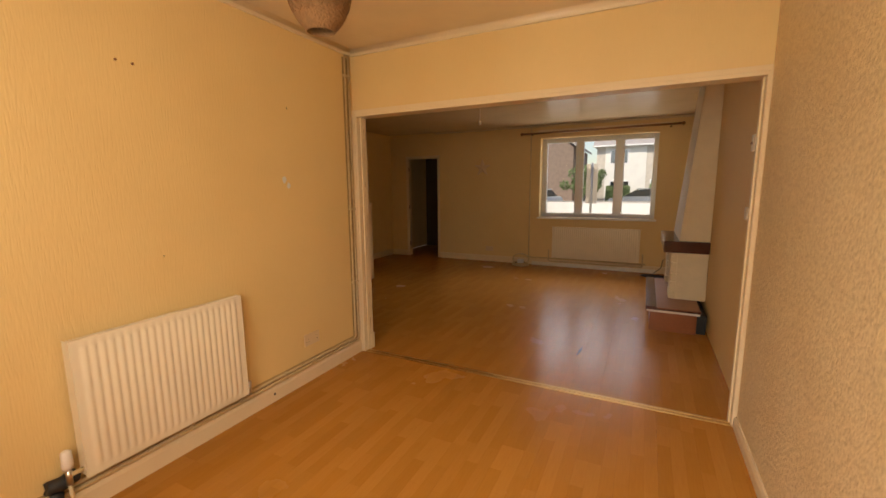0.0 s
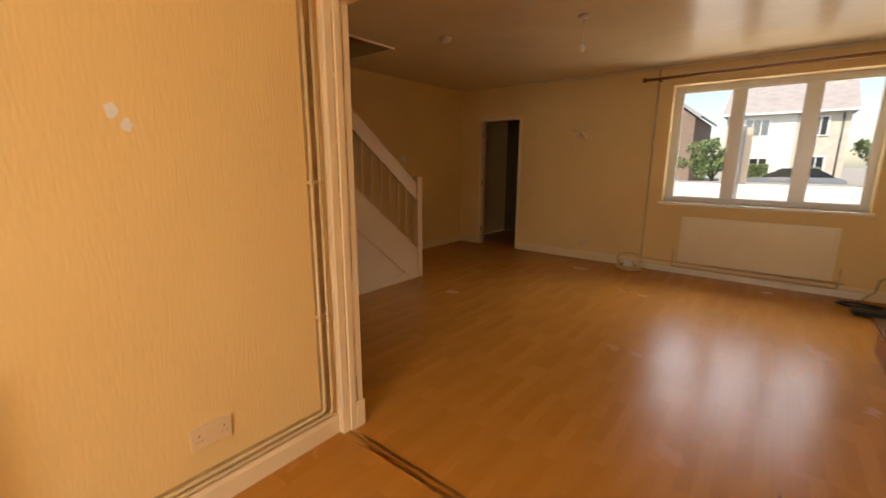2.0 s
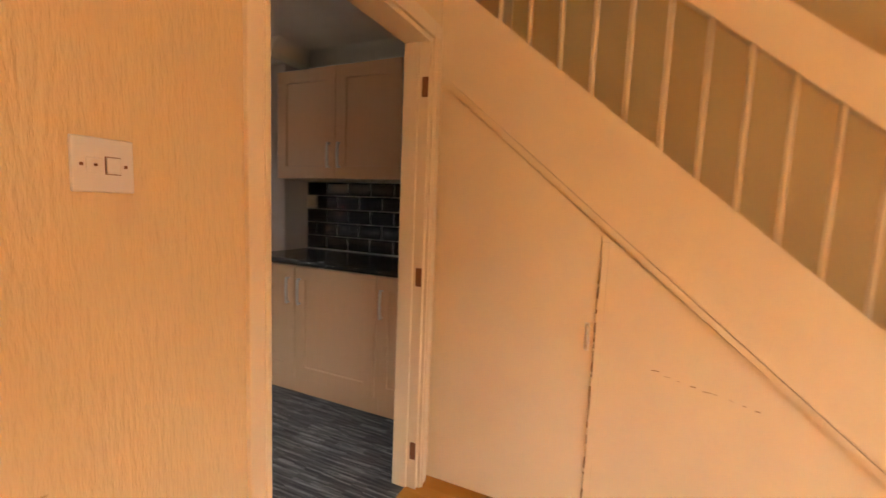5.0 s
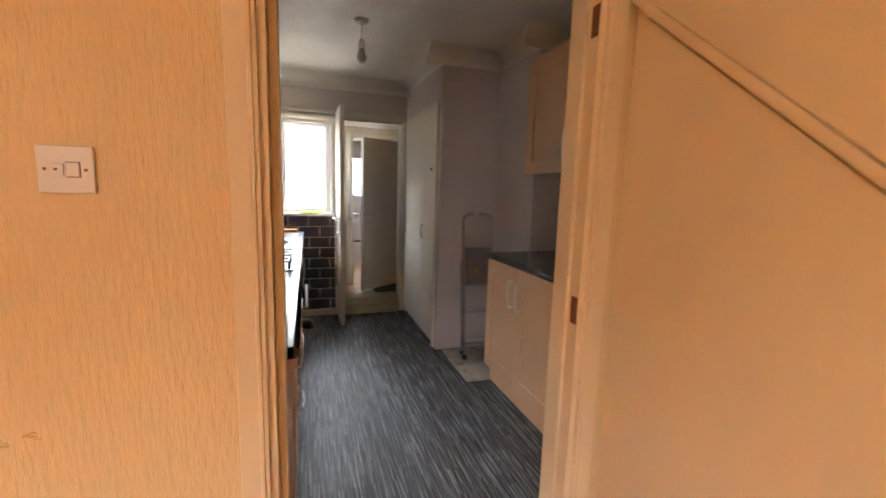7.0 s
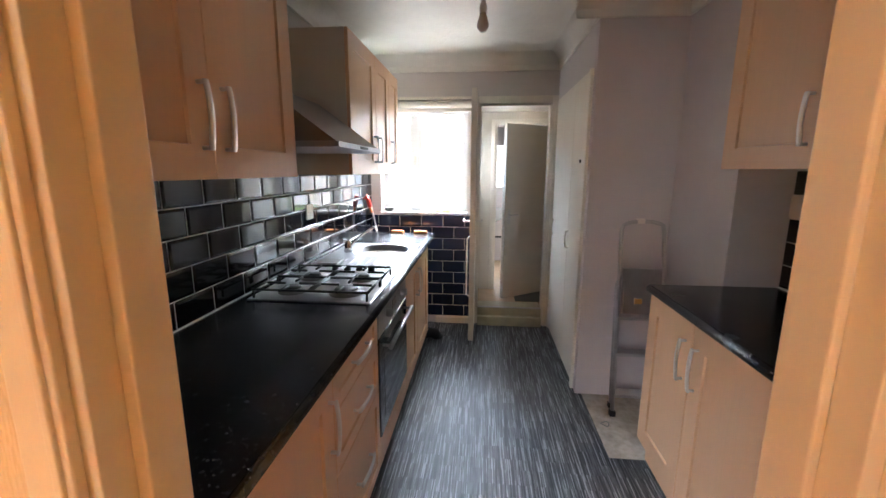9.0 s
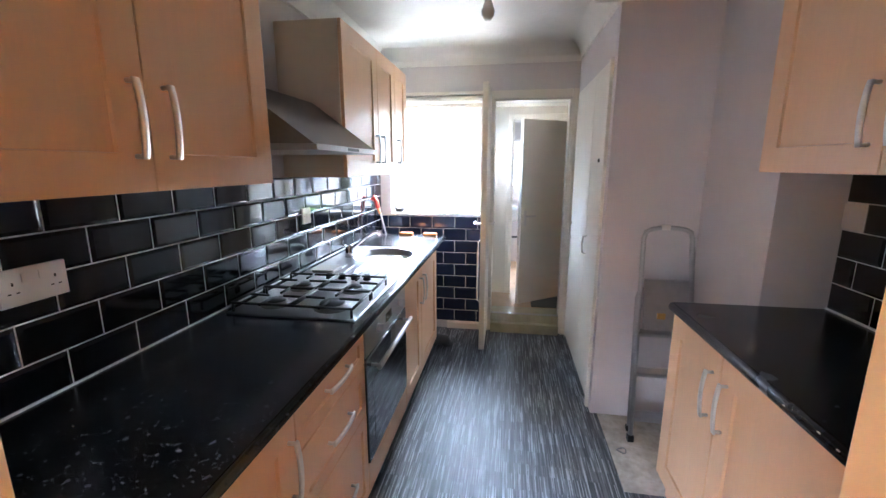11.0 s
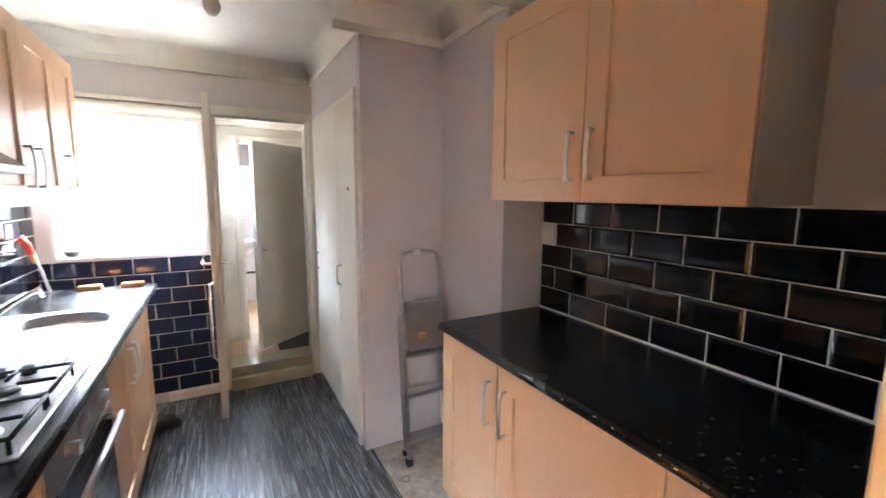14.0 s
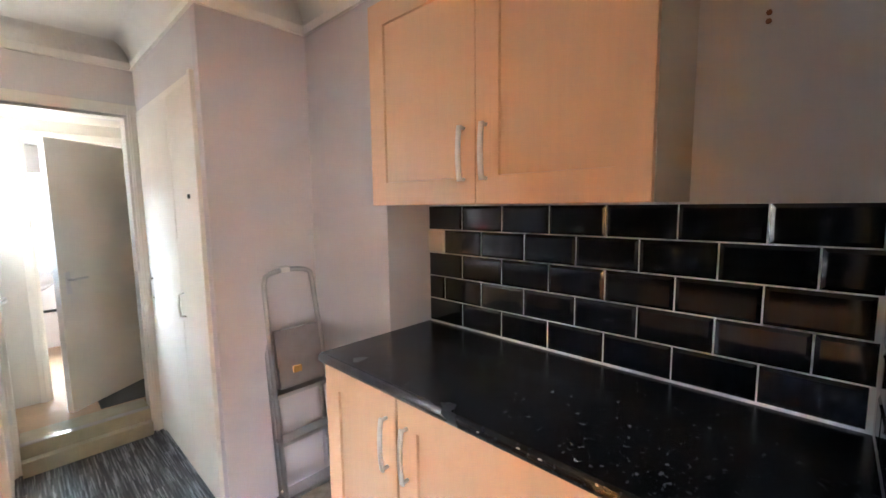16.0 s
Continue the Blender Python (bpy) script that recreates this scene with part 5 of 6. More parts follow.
part("inner_window", box(bmesh.new(), (XLF - 0.0055, -1.64, 0.32), (XLF - 0.0075, -1.18, 0.60), 0.0008), "ovenglass", od)
part("bar_handle", tube(bmesh.new(), [(XLF - 0.045, -1.68, 0.672), (XLF - 0.045, -1.14, 0.672)], 0.011, 12), "steel", od)
for y in (-1.66, -1.16):
    part("handle_mount", tube(bmesh.new(), [(XLF - 0.006, y, 0.672), (XLF - 0.045, y, 0.672)], 0.007), "steel", od)
fl = thing("oven_housing", (-0.7, -1.41, 0.0), "beech effect oven housing with a filler panel beneath the oven", "kitchen cabinet")
boxpart("filler_panel", (-0.694, -1.718, 0.122), (XLF, -1.103, 0.255), "beech", fl, 0.0015)
boxpart("plinth", (-0.66, -1.722, 0.0), (-0.647, -1.10, 0.12), "beech", fl)

# hood
hd = thing("cooker_hood", (-0.36, -1.325, 1.5), "stainless steel visor cooker hood between the wall cabinets", "cooker hood")
bm = bmesh.new()
lo = [bm.verts.new(p) for p in ((KE - 0.001, -1.015, 1.525), (-0.60, -1.015, 1.525), (-0.60, -1.638, 1.525), (KE - 0.001, -1.638, 1.525))]
up = [bm.verts.new(p) for p in ((KE - 0.001, -1.016, 1.745), (-0.30, -1.016, 1.745), (-0.30, -1.637, 1.745), (KE - 0.001, -1.637, 1.745))]
bm.faces.new(lo)
bm.faces.new(up[::-1])
for i in range(4):
    bm.faces.new((lo[i], up[i], up[(i + 1) % 4], lo[(i + 1) % 4]))
bmesh.ops.recalc_face_normals(bm, faces=bm.faces)
part("canopy", bm, "hoodsteel", hd)
part("front_lip", box(bmesh.new(), (KE - 0.001, -1.638, 1.503), (-0.612, -1.013, 1.5245), 0.002), "steel", hd)
boxpart("buttons", (-0.6135, -1.40, 1.508), (-0.611, -1.28, 1.519), "iron", hd, label="row of dark push buttons")

# kitchen window
w = thing("window_2", (-0.6, KS - 0.15, KWIN[2]), "white framed kitchen window with rolled blind", "window", kind="structure")
x0, x1, z0, z1 = KWIN
ya, yb = KS - 0.19, KS - 0.13
bm = bmesh.new()
for a, b in (((x0, ya, z0), (x0 + 0.05, yb, z1)), ((x1 - 0.05, ya, z0), (x1, yb, z1)), ((x0 + 0.05, ya, z0), (x1 - 0.05, yb, z0 + 0.05)), ((x0 + 0.05, ya, z1 - 0.03), (x1 - 0.05, yb, z1)), ((-0.58, ya, z0 + 0.05), (-0.465, yb, z1 - 0.03))):
    box(bm, a, b, 0.003)
part("window_frame", bm, "upvc", w)
for a, b in ((x0 + 0.05, -0.58), (-0.465, x1 - 0.05)):
    o = boxpart("pane", (a, ya + 0.02, z0 + 0.05), (b, ya + 0.024, z1 - 0.03), "glass", w)
    o.visible_shadow = False
boxpart("handle", (-0.535, yb, 1.47), (-0.505, yb + 0.025, 1.55), "nickel", w, 0.003)
boxpart("window_sill", (x0, KS - 0.13, z0 - 0.012), (x1, KS + 0.012, z0 + 0.004), "upvc", w, 0.002)
bl = thing("roller_blind", (-0.6, KS - 0.02, 1.93), "rolled up cream roller blind over the kitchen window", "blind")
part("roll", tube(bmesh.new(), [(x0 - 0.06, KS + 0.032, 1.975), (x1 + 0.02, KS + 0.032, 1.975)], 0.03, 14), "white", bl)
boxpart("bottom_bar", (x0 - 0.055, KS + 0.012, 1.915), (x1 + 0.015, KS + 0.02, 1.945), "white", bl, 0.002)
boxpart("pelmet", (x0 - 0.075, KS, 2.01), (x1 + 0.04, KS + 0.055, 2.035), "white", bl, 0.003)
gc = thing("cleaning_cloth", (-0.82, KS - 0.04, z0), "lime green crumpled cloth on the window sill", "cloth")
bm = bmesh.new()
rr = random.Random(9)
gr = [[bm.verts.new((-0.93 + 0.24 * i / 12, KS - 0.09 + 0.09 * j / 5, z0 + 0.006 + (0.028 * rr.random() if 0 < i < 12 and 0 < j < 5 else 0.0))) for j in range(6)] for i in range(13)]
for i in range(12):
    for j in range(5):
        bm.faces.new((gr[i][j], gr[i + 1][j], gr[i + 1][j + 1], gr[i][j + 1])).smooth = True
gm = bmesh.ops.extrude_face_region(bm, geom=list(bm.faces))
bmesh.ops.translate(bm, vec=(0, 0, -0.002), verts=[v for v in gm["geom"] if isinstance(v, bmesh.types.BMVert)])
bmesh.ops.recalc_face_normals(bm, faces=bm.faces)
part("cloth", bm, "green", gc)
db_ = thing("dish_brush", (-0.33, -2.72, WL), "red headed long brush leaning in the corner behind the sink", "brush")
part("handle", tube(bmesh.new(), [(-0.24, -2.965, WL + 0.002), (-0.205, -2.92, WL + 0.22), (-0.19, -2.90, WL + 0.27)], 0.007), "upvc", db_, "white brush handle")
part("head", tube(bmesh.new(), [(-0.198, -2.90, WL + 0.225), (-0.19, -2.895, WL + 0.275), (-0.172, -2.89, WL + 0.315), (-0.158, -2.885, WL + 0.29)], 0.018, 12), "red", db_, "bright red brush head")
part("neck", tube(bmesh.new(), [(-0.208, -2.92, WL + 0.18), (-0.198, -2.90, WL + 0.224)], 0.012, 10), "orange", db_)
# Two orange pads stand in for orange streaks reflected in the back tiles.
for i, x in enumerate((-0.42, -0.62)):
    sp = thing("sponge", (x, -2.92, WL), "flat orange pad in place of an orange reflection in the tiles", "sponge", "sponges")
    boxpart("pad", (x - 0.055, -2.965, WL + 0.001), (x + 0.055, -2.915, WL + 0.026), "orange", sp, 0.006)
dt = thing("sill_dish", (-0.30, KS - 0.07, z0), "small black dish on the window sill", "dish")
part("dish", turned(bmesh.new(), [(0, 0.004), (0.03, 0.004), (0.045, 0.035), (0.042, 0.036), (0.028, 0.008), (0, 0.008)], (-0.28, KS - 0.065, z0 + 0.004), 20), "rubber", dt)
# Unidentified black object on the floor, built as a thick bent tube.
bg = thing("waste_pipe_elbow", (-0.70, -2.86, 0), "black rounded object lying at the end of the cabinets", "pipe")
part("elbow", tube(bmesh.new(), [(-0.62, -2.78, 0.05), (-0.70, -2.80, 0.06), (-0.755, -2.82, 0.05), (-0.775, -2.85, 0.0)], 0.045, 12), "rubber", bg)

# pendant bulb
pb = thing("pendant_bulb", (-1.12, -1.77, CK), "bare opal bulb hanging on a short white flex", "ceiling light")
part("rose", turned(bmesh.new(), [(0, -0.022), (0.03, -0.02), (0.045, 0.0), (0, 0)], (-1.12, -1.77, CK), 20), "upvc", pb)
part("flex", tube(bmesh.new(), [(-1.12, -1.77, CK - 0.02), (-1.12, -1.77, 2.25)], 0.003), "upvc", pb)
part("lamp_holder", turned(bmesh.new(), [(0, 0.06), (0.01, 0.058), (0.019, 0.03), (0.02, 0.0), (0, 0.0)], (-1.12, -1.77, 2.195), 16), "upvc", pb)
part("bulb", turned(bmesh.new(), [(0, -0.09), (0.016, -0.086), (0.029, -0.066), (0.030, -0.048), (0.02, -0.02), (0.013, 0.0), (0, 0)], (-1.12, -1.77, 2.195), 20), "bulb", pb)

# tall cupboard
tc = thing("tall_cupboard", (-1.78, -2.6, 0), "tall white gloss double cupboard with plain doors", "cupboard")
for a, b, hy in ((-2.503, -2.127, -2.455), (-3.16, -2.507, -3.105)):
    d = part("door", box(bmesh.new(), (-1.775, a, 0.03), (-1.752, b, 1.965), 0.002), "white", tc)
    k = part("knob", tube(bmesh.new(), [(-1.752, hy, 1.005), (-1.728, hy, 1.0), (-1.722, hy, 0.945), (-1.728, hy, 0.89), (-1.752, hy, 0.885)], 0.006), "white", d, "white painted pull handle")
part("frame", box(box(box(bmesh.new(), (-1.80, -2.125, 0), (-1.742, -2.091, 2.0), 0.002), (-1.80, KS, 0), (-1.755, -3.163, 2.0), 0.002), (-1.80, -3.163, 1.968), (-1.755, -2.125, 2.0), 0.002), "white", tc)
part("interior", box(bmesh.new(), (KW, KS, 0), (-1.801, -2.091, 0.02)), "dark", tc)
hk = boxpart("key", (-1.752, -2.246, 1.47), (-1.742, -2.238, 1.49), "iron", tc, 0.001, "small dark key in the lock")

rc = thing("pipe_clip", (-1.855, -1.70, 0.002), "small loose metal ring clip on the bare concrete", "clip")
part("ring", tube(bmesh.new(), [(-1.855 + 0.024 * math.cos(a_), -1.70 + 0.018 * math.sin(a_), 0.006 + 0.006 * math.sin(a_ * 2)) for a_ in [k_ * math.pi / 9 for k_ in range(17)]], 0.003, 6), "dimsteel", rc)

for z_ in (1.875, 1.855):
    km = thing("wall_screw", (KW, -0.268, z_), "small dark rusty screw in the grey kitchen wall", "screw", "screws in the kitchen wall")
    part("head", tube(bmesh.new(), [(KW, -0.268, z_), (KW + 0.006, -0.268, z_)], 0.006, 8), "rust", km)

# step ladder
ld = thing("step_ladder", (-2.05, -1.83, 0), "folded aluminium step ladder leaning on the lilac wall", "ladder")


def frame_tube(xa, xb, xta, xtb, yb_, yt, top, rad):
    pts = [(xa, yb_, 0.02)]
    pts += [(xta, yt, top - 0.06)]
    for k in range(1, 8):
        a = math.pi * k / 8
        pts.append(((xta + xtb) / 2 - (xtb - xta) / 2 * math.cos(a) * 1.0, yt, top - 0.06 + 0.06 * math.sin(a) ** 0.5))
    pts += [(xtb, yt, top - 0.06), (xb, yb_, 0.02)]
    return tube(bmesh.new(), pts, rad, 8)


part("front_frame", frame_tube(-1.925, -2.215, -1.96, -2.20, -1.80, -2.005, 1.13, 0.0125), "alu", ld)
part("rear_frame", frame_tube(-1.94, -2.205, -1.955, -2.205, -1.89, -2.005, 0.80, 0.010), "alu", ld)
for z, x_, hd2 in ((0.13, 0.0, 0), (0.37, 0.006, 0), (0.58, 0.012, 0)):
    part("tread", box(bmesh.new(), (-1.932 - x_, -1.785 - 0.18 * z, z - 0.02), (-2.208, -1.865 - 0.16 * z, z), 0.003), "alu", ld)
part("platform", prism(bmesh.new(), [(-1.905, 0.60), (-1.89, 0.60), (-1.94, 0.86), (-1.955, 0.86)], -2.185, -1.965, "x"), "alu", ld, "folded platform with scuffed label")
boxpart("label_plate", (-2.07, -1.908, 0.66), (-2.03, -1.895, 0.69), "brass", ld)
for x in (-1.925, -2.215):
    boxpart("foot", (x - 0.016, -1.818, 0), (x + 0.016, -1.782, 0.035), "rubber", ld, 0.003)
for x in (-1.94, -2.205):
    boxpart("foot", (x - 0.013, -1.906, 0), (x + 0.013, -1.876, 0.03), "rubber", ld, 0.003)
boxpart("cap", (-2.085, -2.02, 1.118), (-2.04, -1.992, 1.146), "plastic", ld, 0.004)

# back door, steps and lobby
bd = thing("back_door", (-1.085, KS + 0.01, 0.06), "white painted back door standing open into the kitchen", "door")
lf = part("leaf", box(bmesh.new(), (-1.085, -2.66, 0.06), (-1.045, KS + 0.018, 2.01), 0.003), "white", bd)
for s_ in (1, -1):
    xx = -1.045 if s_ > 0 else -1.085
    part("back_plate", box(bmesh.new(), (xx, -2.735, 0.93), (xx + s_ * 0.003, -2.695, 1.08), 0.001), "nickel", bd)
    part("lever", tube(bmesh.new(), [(xx, -2.715, 1.03), (xx + s_ * 0.045, -2.715, 1.03), (xx + s_ * 0.05, -2.73, 1.03), (xx + s_ * 0.05, -2.82, 1.03)], 0.008), "nickel", bd)
boxpart("lock_edge", (-1.072, -2.6595, 0.95), (-1.058, -2.6575, 1.09), "nickel", bd)
for z in (0.3, 1.0, 1.8):
    boxpart("hinge", (-1.10, KS + 0.006, z), (-1.085, KS + 0.02, z + 0.08), "nickel", bd)
part("pull_rod", tube(bmesh.new(), [(-1.045, -2.78, 0.90), (-1.02, -2.78, 0.88), (-1.02, -2.78, 0.42), (-1.045, -2.78, 0.40)], 0.008), "chrome", bd)
sp_ = thing("back_step", (-1.4, KS, 0), "pair of pale painted timber steps at the back doorway", "step")
boxpart("tread", (BDX0 + 0.022, KS - 0.12, 0.0), (BDX1 - 0.022, KS + 0.05, 0.085), "step", sp_, 0.004)
boxpart("tread", (BDX0 + 0.022, KS - 0.2, 0.0855), (BDX1 - 0.022, KS + 0.005, 0.16), "step", sp_, 0.004)
boxpart("metal_nosing", (BDX0 + 0.024, KS - 0.03, 0.1605), (BDX1 - 0.024, KS + 0.008, 0.166), "alu", sp_, 0.001)

bm = bmesh.new()
Y = -3.86
box(bm, (-2.1, Y - 0.06, 0.155), (-1.86, Y, 2.0))
box(bm, (-1.26, Y - 0.06, 0.155), (-1.0, Y, 2.0))
box(bm, (-1.86, Y - 0.06, 1.89), (-1.26, Y, 2.0))
structure("wall_lobby", bm, "lobbywhite", "cream white lobby partition with a doorway", "wall")
structure("wall_lobby_side", box(bmesh.new(), (-1.96, Y, 0.155), (-1.90, KS - 0.2, 2.0)), "lobbywhite", "white lobby side wall", "wall")
structure("floor_lobby", box(bmesh.new(), (-2.1, -5.4, 0.0), (-1.0, KS - 0.2, 0.155)), "lobbyfloor", "worn tan lino on the raised lobby floor", "floor")
structure("ceiling_lobby", box(bmesh.new(), (-2.1, -5.4, 2.0), (-1.0, KS - 0.2, 2.08)), "lobbywhite", "white boarded lobby ceiling", "ceiling")
# The end wall's opening is unseen, added to light the cloakroom.
bm = bmesh.new()
box(bm, (-2.1, -5.4, 0.155), (-2.02, Y - 0.06, 2.0))
box(bm, (-2.02, -5.4, 0.155), (-1.0, -5.32, 1.2))
box(bm, (-2.02, -5.4, 1.75), (-1.0, -5.32, 2.0))
box(bm, (-2.02, -5.4, 1.2), (-1.55, -5.32, 1.75))
box(bm, (-1.1, -5.4, 1.2), (-1.0, -5.32, 1.75))
box(bm, (-1.06, -5.32, 0.155), (-1.0, Y - 0.06, 2.0))
structure("wall_cloakroom", bm, "kwall", "grey white cloakroom walls with an unseen opening added for light", "wall")
lw = thing("door_2", (-1.03, -3.63, 0.155), "white glazed side door of the lobby", "door", kind="structure")
bm = bmesh.new()
for a, b in (((-1.06, Y, 0.155), (-1.02, Y + 0.10, 2.0)), ((-1.06, KS - 0.30, 0.155), (-1.02, KS - 0.2, 2.0)), ((-1.06, Y + 0.10, 0.155), (-1.02, KS - 0.30, 1.2)), ((-1.06, Y + 0.10, 1.85), (-1.02, KS - 0.30, 2.0))):
    box(bm, a, b, 0.002)
part("door_frame", bm, "upvc", lw)
o = boxpart("pane", (-1.042, Y + 0.10, 1.2), (-1.038, KS - 0.30, 1.85), "glass", lw)
o.visible_shadow = False
lf = frame_of("door_frame_cloakroom", "cream painted frame of the cloakroom doorway", -1.86, -1.26, 1.89, Y - 0.06, Y, "white", 0.04, 0.012, [(Y, 1)])
cd = thing("cloakroom_door", (-1.825, -3.84, 0.17), "plain white flush door standing ajar", "door")
cd.rotation_euler = (0, 0, math.atan2(0.36, 0.49))
part("leaf", box(bmesh.new(), (0, -0.02, 0.0), (0.60, 0.02, 1.68), 0.002), "white", cd, local=True)
part("lever", tube(bmesh.new(), [(0.55, 0.02, 0.83), (0.55, 0.055, 0.83), (0.54, 0.06, 0.83), (0.46, 0.06, 0.83)], 0.008), "nickel", cd, local=True)
part("back_plate", box(bmesh.new(), (0.535, 0.02, 0.74), (0.565, 0.024, 0.88), 0.001), "nickel", cd, local=True)
mt_ = thing("doormat", (-1.65, -3.66, 0.155), "dark worn mat on the lobby floor", "mat")
boxpart("mat", (-1.885, -3.83, 0.155), (-1.48, -3.44, 0.163), "asphalt", mt_, 0.003)
bs = thing("wash_basin", (-1.30, -4.6, 0.85), "small white wash basin with exposed plastic trap", "basin")
part("bowl", turned(bmesh.new(), [(0.17, 0.16), (0.18, 0.15), (0.15, 0.06), (0.06, 0.0), (0, 0.0), (0, 0.03), (0.05, 0.03), (0.13, 0.08), (0.155, 0.155), (0.17, 0.16)], (-1.26, -4.6, 0.80), 28), "upvc", bs)
part("trap", tube(bmesh.new(), [(-1.26, -4.6, 0.80), (-1.26, -4.6, 0.66), (-1.24, -4.6, 0.62), (-1.20, -4.6, 0.62), (-1.18, -4.6, 0.66), (-1.18, -4.6, 0.72), (-1.06, -4.6, 0.72)], 0.02, 10), "upvc", bs)
part("tap", tube(bmesh.new(), [(-1.13, -4.6, 0.96), (-1.13, -4.6, 1.02), (-1.18, -4.6, 1.03)], 0.009), "chrome", bs)
part("shelf_back", box(bmesh.new(), (-1.14, -4.8, 0.9), (-1.06, -4.4, 0.96), 0.005), "upvc", bs)
wh = thing("water_heater", (-1.2, -5.2, 1.6), "small white water heater on the cloakroom wall", "heater")
boxpart("case", (-1.32, -5.31, 1.52), (-1.10, -5.14, 1.70), "upvc", wh, 0.01)
wp = thing("cloakroom_pipe", (-1.25, -5.3, 0.5), "dark pipe low on the cloakroom wall", "pipe")
part("pipe", tube(bmesh.new(), [(-1.06, -5.30, 0.50), (-1.9, -5.30, 0.50)], 0.012), "iron", wp)


# ---- outside ----
def leafy(name, at, trunk, crown, radius, squash, n, seed, label, leaf=0.16):
    """A tree or bush: a tapering trunk with limbs and many small leaf cards in uneven clumps."""
    q = random.Random(seed)
    t = thing(name, at, label, "tree" if trunk > 0 else "bush")
    if trunk > 0:
        bm = bmesh.new()
        tube(bm, [(0, 0, 0), (0.03, 0, trunk * 0.6), (0, 0.05, trunk + radius * 0.4)], 0.10, 8)
        for k in range(5):
            a = q.random() * 6.28
            tube(bm, [(0, 0, trunk * 0.8), (0.5 * radius * math.cos(a), 0.5 * radius * math.sin(a), trunk + radius * (0.3 + 0.5 * q.random()))], 0.04, 6)
        part("trunk", bm, "bark", t, local=True)
    bm = bmesh.new()
    clumps = [(q.gauss(0, 0.45) * radius, q.gauss(0, 0.45) * radius, crown + q.gauss(0, 0.42) * radius * squash, radius * (0.22 + 0.2 * q.random())) for _ in range(26)]
    for _ in range(n):
        cx_, cy_, cz_, r_ = q.choice(clumps)
        v = Vector((q.gauss(0, 1), q.gauss(0, 1), q.gauss(0, 1))).normalized() * r_ * (0.6 + 0.5 * q.random())
        p = Vector((cx_, cy_, max(cz_, 0.1) + 0)) + v
        p.z = max(p.z, 0.03)
        m = Euler((q.random() * 6, q.random() * 6, q.random() * 6)).to_matrix()
        a_, b_ = leaf * (0.6 + 0.6 * q.random()), leaf * 0.5
        vs = [bm.verts.new(p + m @ Vector(c)) for c in ((-a_, 0, 0), (0, -b_, 0.02), (a_, 0, 0), (0, b_, 0.02))]
        bm.faces.new(vs)
    part("crown", bm, "leaf", t, local=True, kind="stuff")
    return t


structure("ground", box(bmesh.new(), (-300, -300, -0.7), (300, 300, -0.21)), "paving", "pale concrete ground of the close", "ground")
structure("road", box(bmesh.new(), (-80, 22, -0.21), (80, 30, -0.204)), "asphalt", "sunlit grey road", "road")
structure("lawn_far", box(bmesh.new(), (-80, 30.2, -0.21), (80, 33.8, -0.19)), "grass", "front lawn", "lawn")
gw = thing("garden_wall", (0, 20, -0.21), "low white rendered garden wall", "wall")
boxpart("wall", (-3.1, 20, -0.21), (9, 20.22, 0.56), "render", gw)
boxpart("coping", (-3.13, 19.97, 0.56), (9, 20.25, 0.60), "paving", gw, 0.01)

ho = thing("house", (1.4, 36, -0.21), "two storey buff brick house with white cladding and tiled roof", "house")
wallm = bmesh.new()
hx0, hx1, hy = -1.7, 4.5, 34.0
box(wallm, (hx0, hy, -0.21), (hx1, hy + 8, 4.55))
part("wall", wallm, "brick", ho)
part("roof", prism(bmesh.new(), [(hy - 0.35, 4.55), (hy + 4, 6.9), (hy + 8.35, 4.55)], hx0 - 0.3, hx1 + 0.3, "x"), "roof", ho)
boxpart("cladding", (-1.05, hy - 0.04, -0.2), (2.0, hy, 4.45), "render", ho, label="white cladding panel")
boxpart("gutter", (hx0 - 0.3, hy - 0.45, 4.48), (hx1 + 0.3, hy - 0.33, 4.6), "upvc", ho, 0.01)
part("downpipe", tube(bmesh.new(), [(4.15, hy - 0.06, 4.4), (4.15, hy - 0.06, -0.1)], 0.04), "iron", ho)
for a, b, z0_, z1_ in ((-0.65, 0.65, 3.2, 4.2), (2.8, 3.5, 3.15, 4.2), (-0.6, 0.8, 0.7, 1.7), (2.4, 3.6, 0.7, 1.8)):
    wn_ = boxpart("window", (a - 0.08, hy - 0.07, z0_ - 0.08), (b + 0.08, hy - 0.041, z1_ + 0.08), "upvc", ho, 0.01, "white window frame")
    k = 3 if b - a > 1 else 2
    for i in range(k):
        u0, u1 = a + (b - a) * i / k + 0.03, a + (b - a) * (i + 1) / k - 0.03
        boxpart("pane", (u0, hy - 0.078, z0_), (u1, hy - 0.071, z1_), "carglass", wn_)
boxpart("chimney", (3.6, hy + 3.4, 6.4), (4.2, hy + 4.2, 7.7), "brick", ho)
ho2 = thing("house", (-9, 40, -0.21), "gable end of a neighbouring brown brick house", "house")
part("wall", prism(bmesh.new(), [(-12.7, -0.21), (-4.2, -0.21), (-4.2, 5.0), (-8.4, 8.2), (-12.7, 5.0)], 38, 48, "y"), "brownbrick", ho2)
part("roof", prism(bmesh.new(), [(-13.1, 4.9), (-8.4, 8.3), (-3.8, 4.9), (-3.8, 5.1), (-8.4, 8.5), (-13.1, 5.1)], 37.7, 48.3, "y"), "roof", ho2)
ho3 = thing("house", (12, 38, -0.21), "pale brick house further along the road", "house")
part("wall", box(bmesh.new(), (9, 36, -0.21), (18, 44, 4.6)), "brick", ho3)
part("roof", prism(bmesh.new(), [(35.6, 4.6), (40, 7.0), (44.4, 4.6)], 8.7, 18.3, "x"), "roof", ho3)

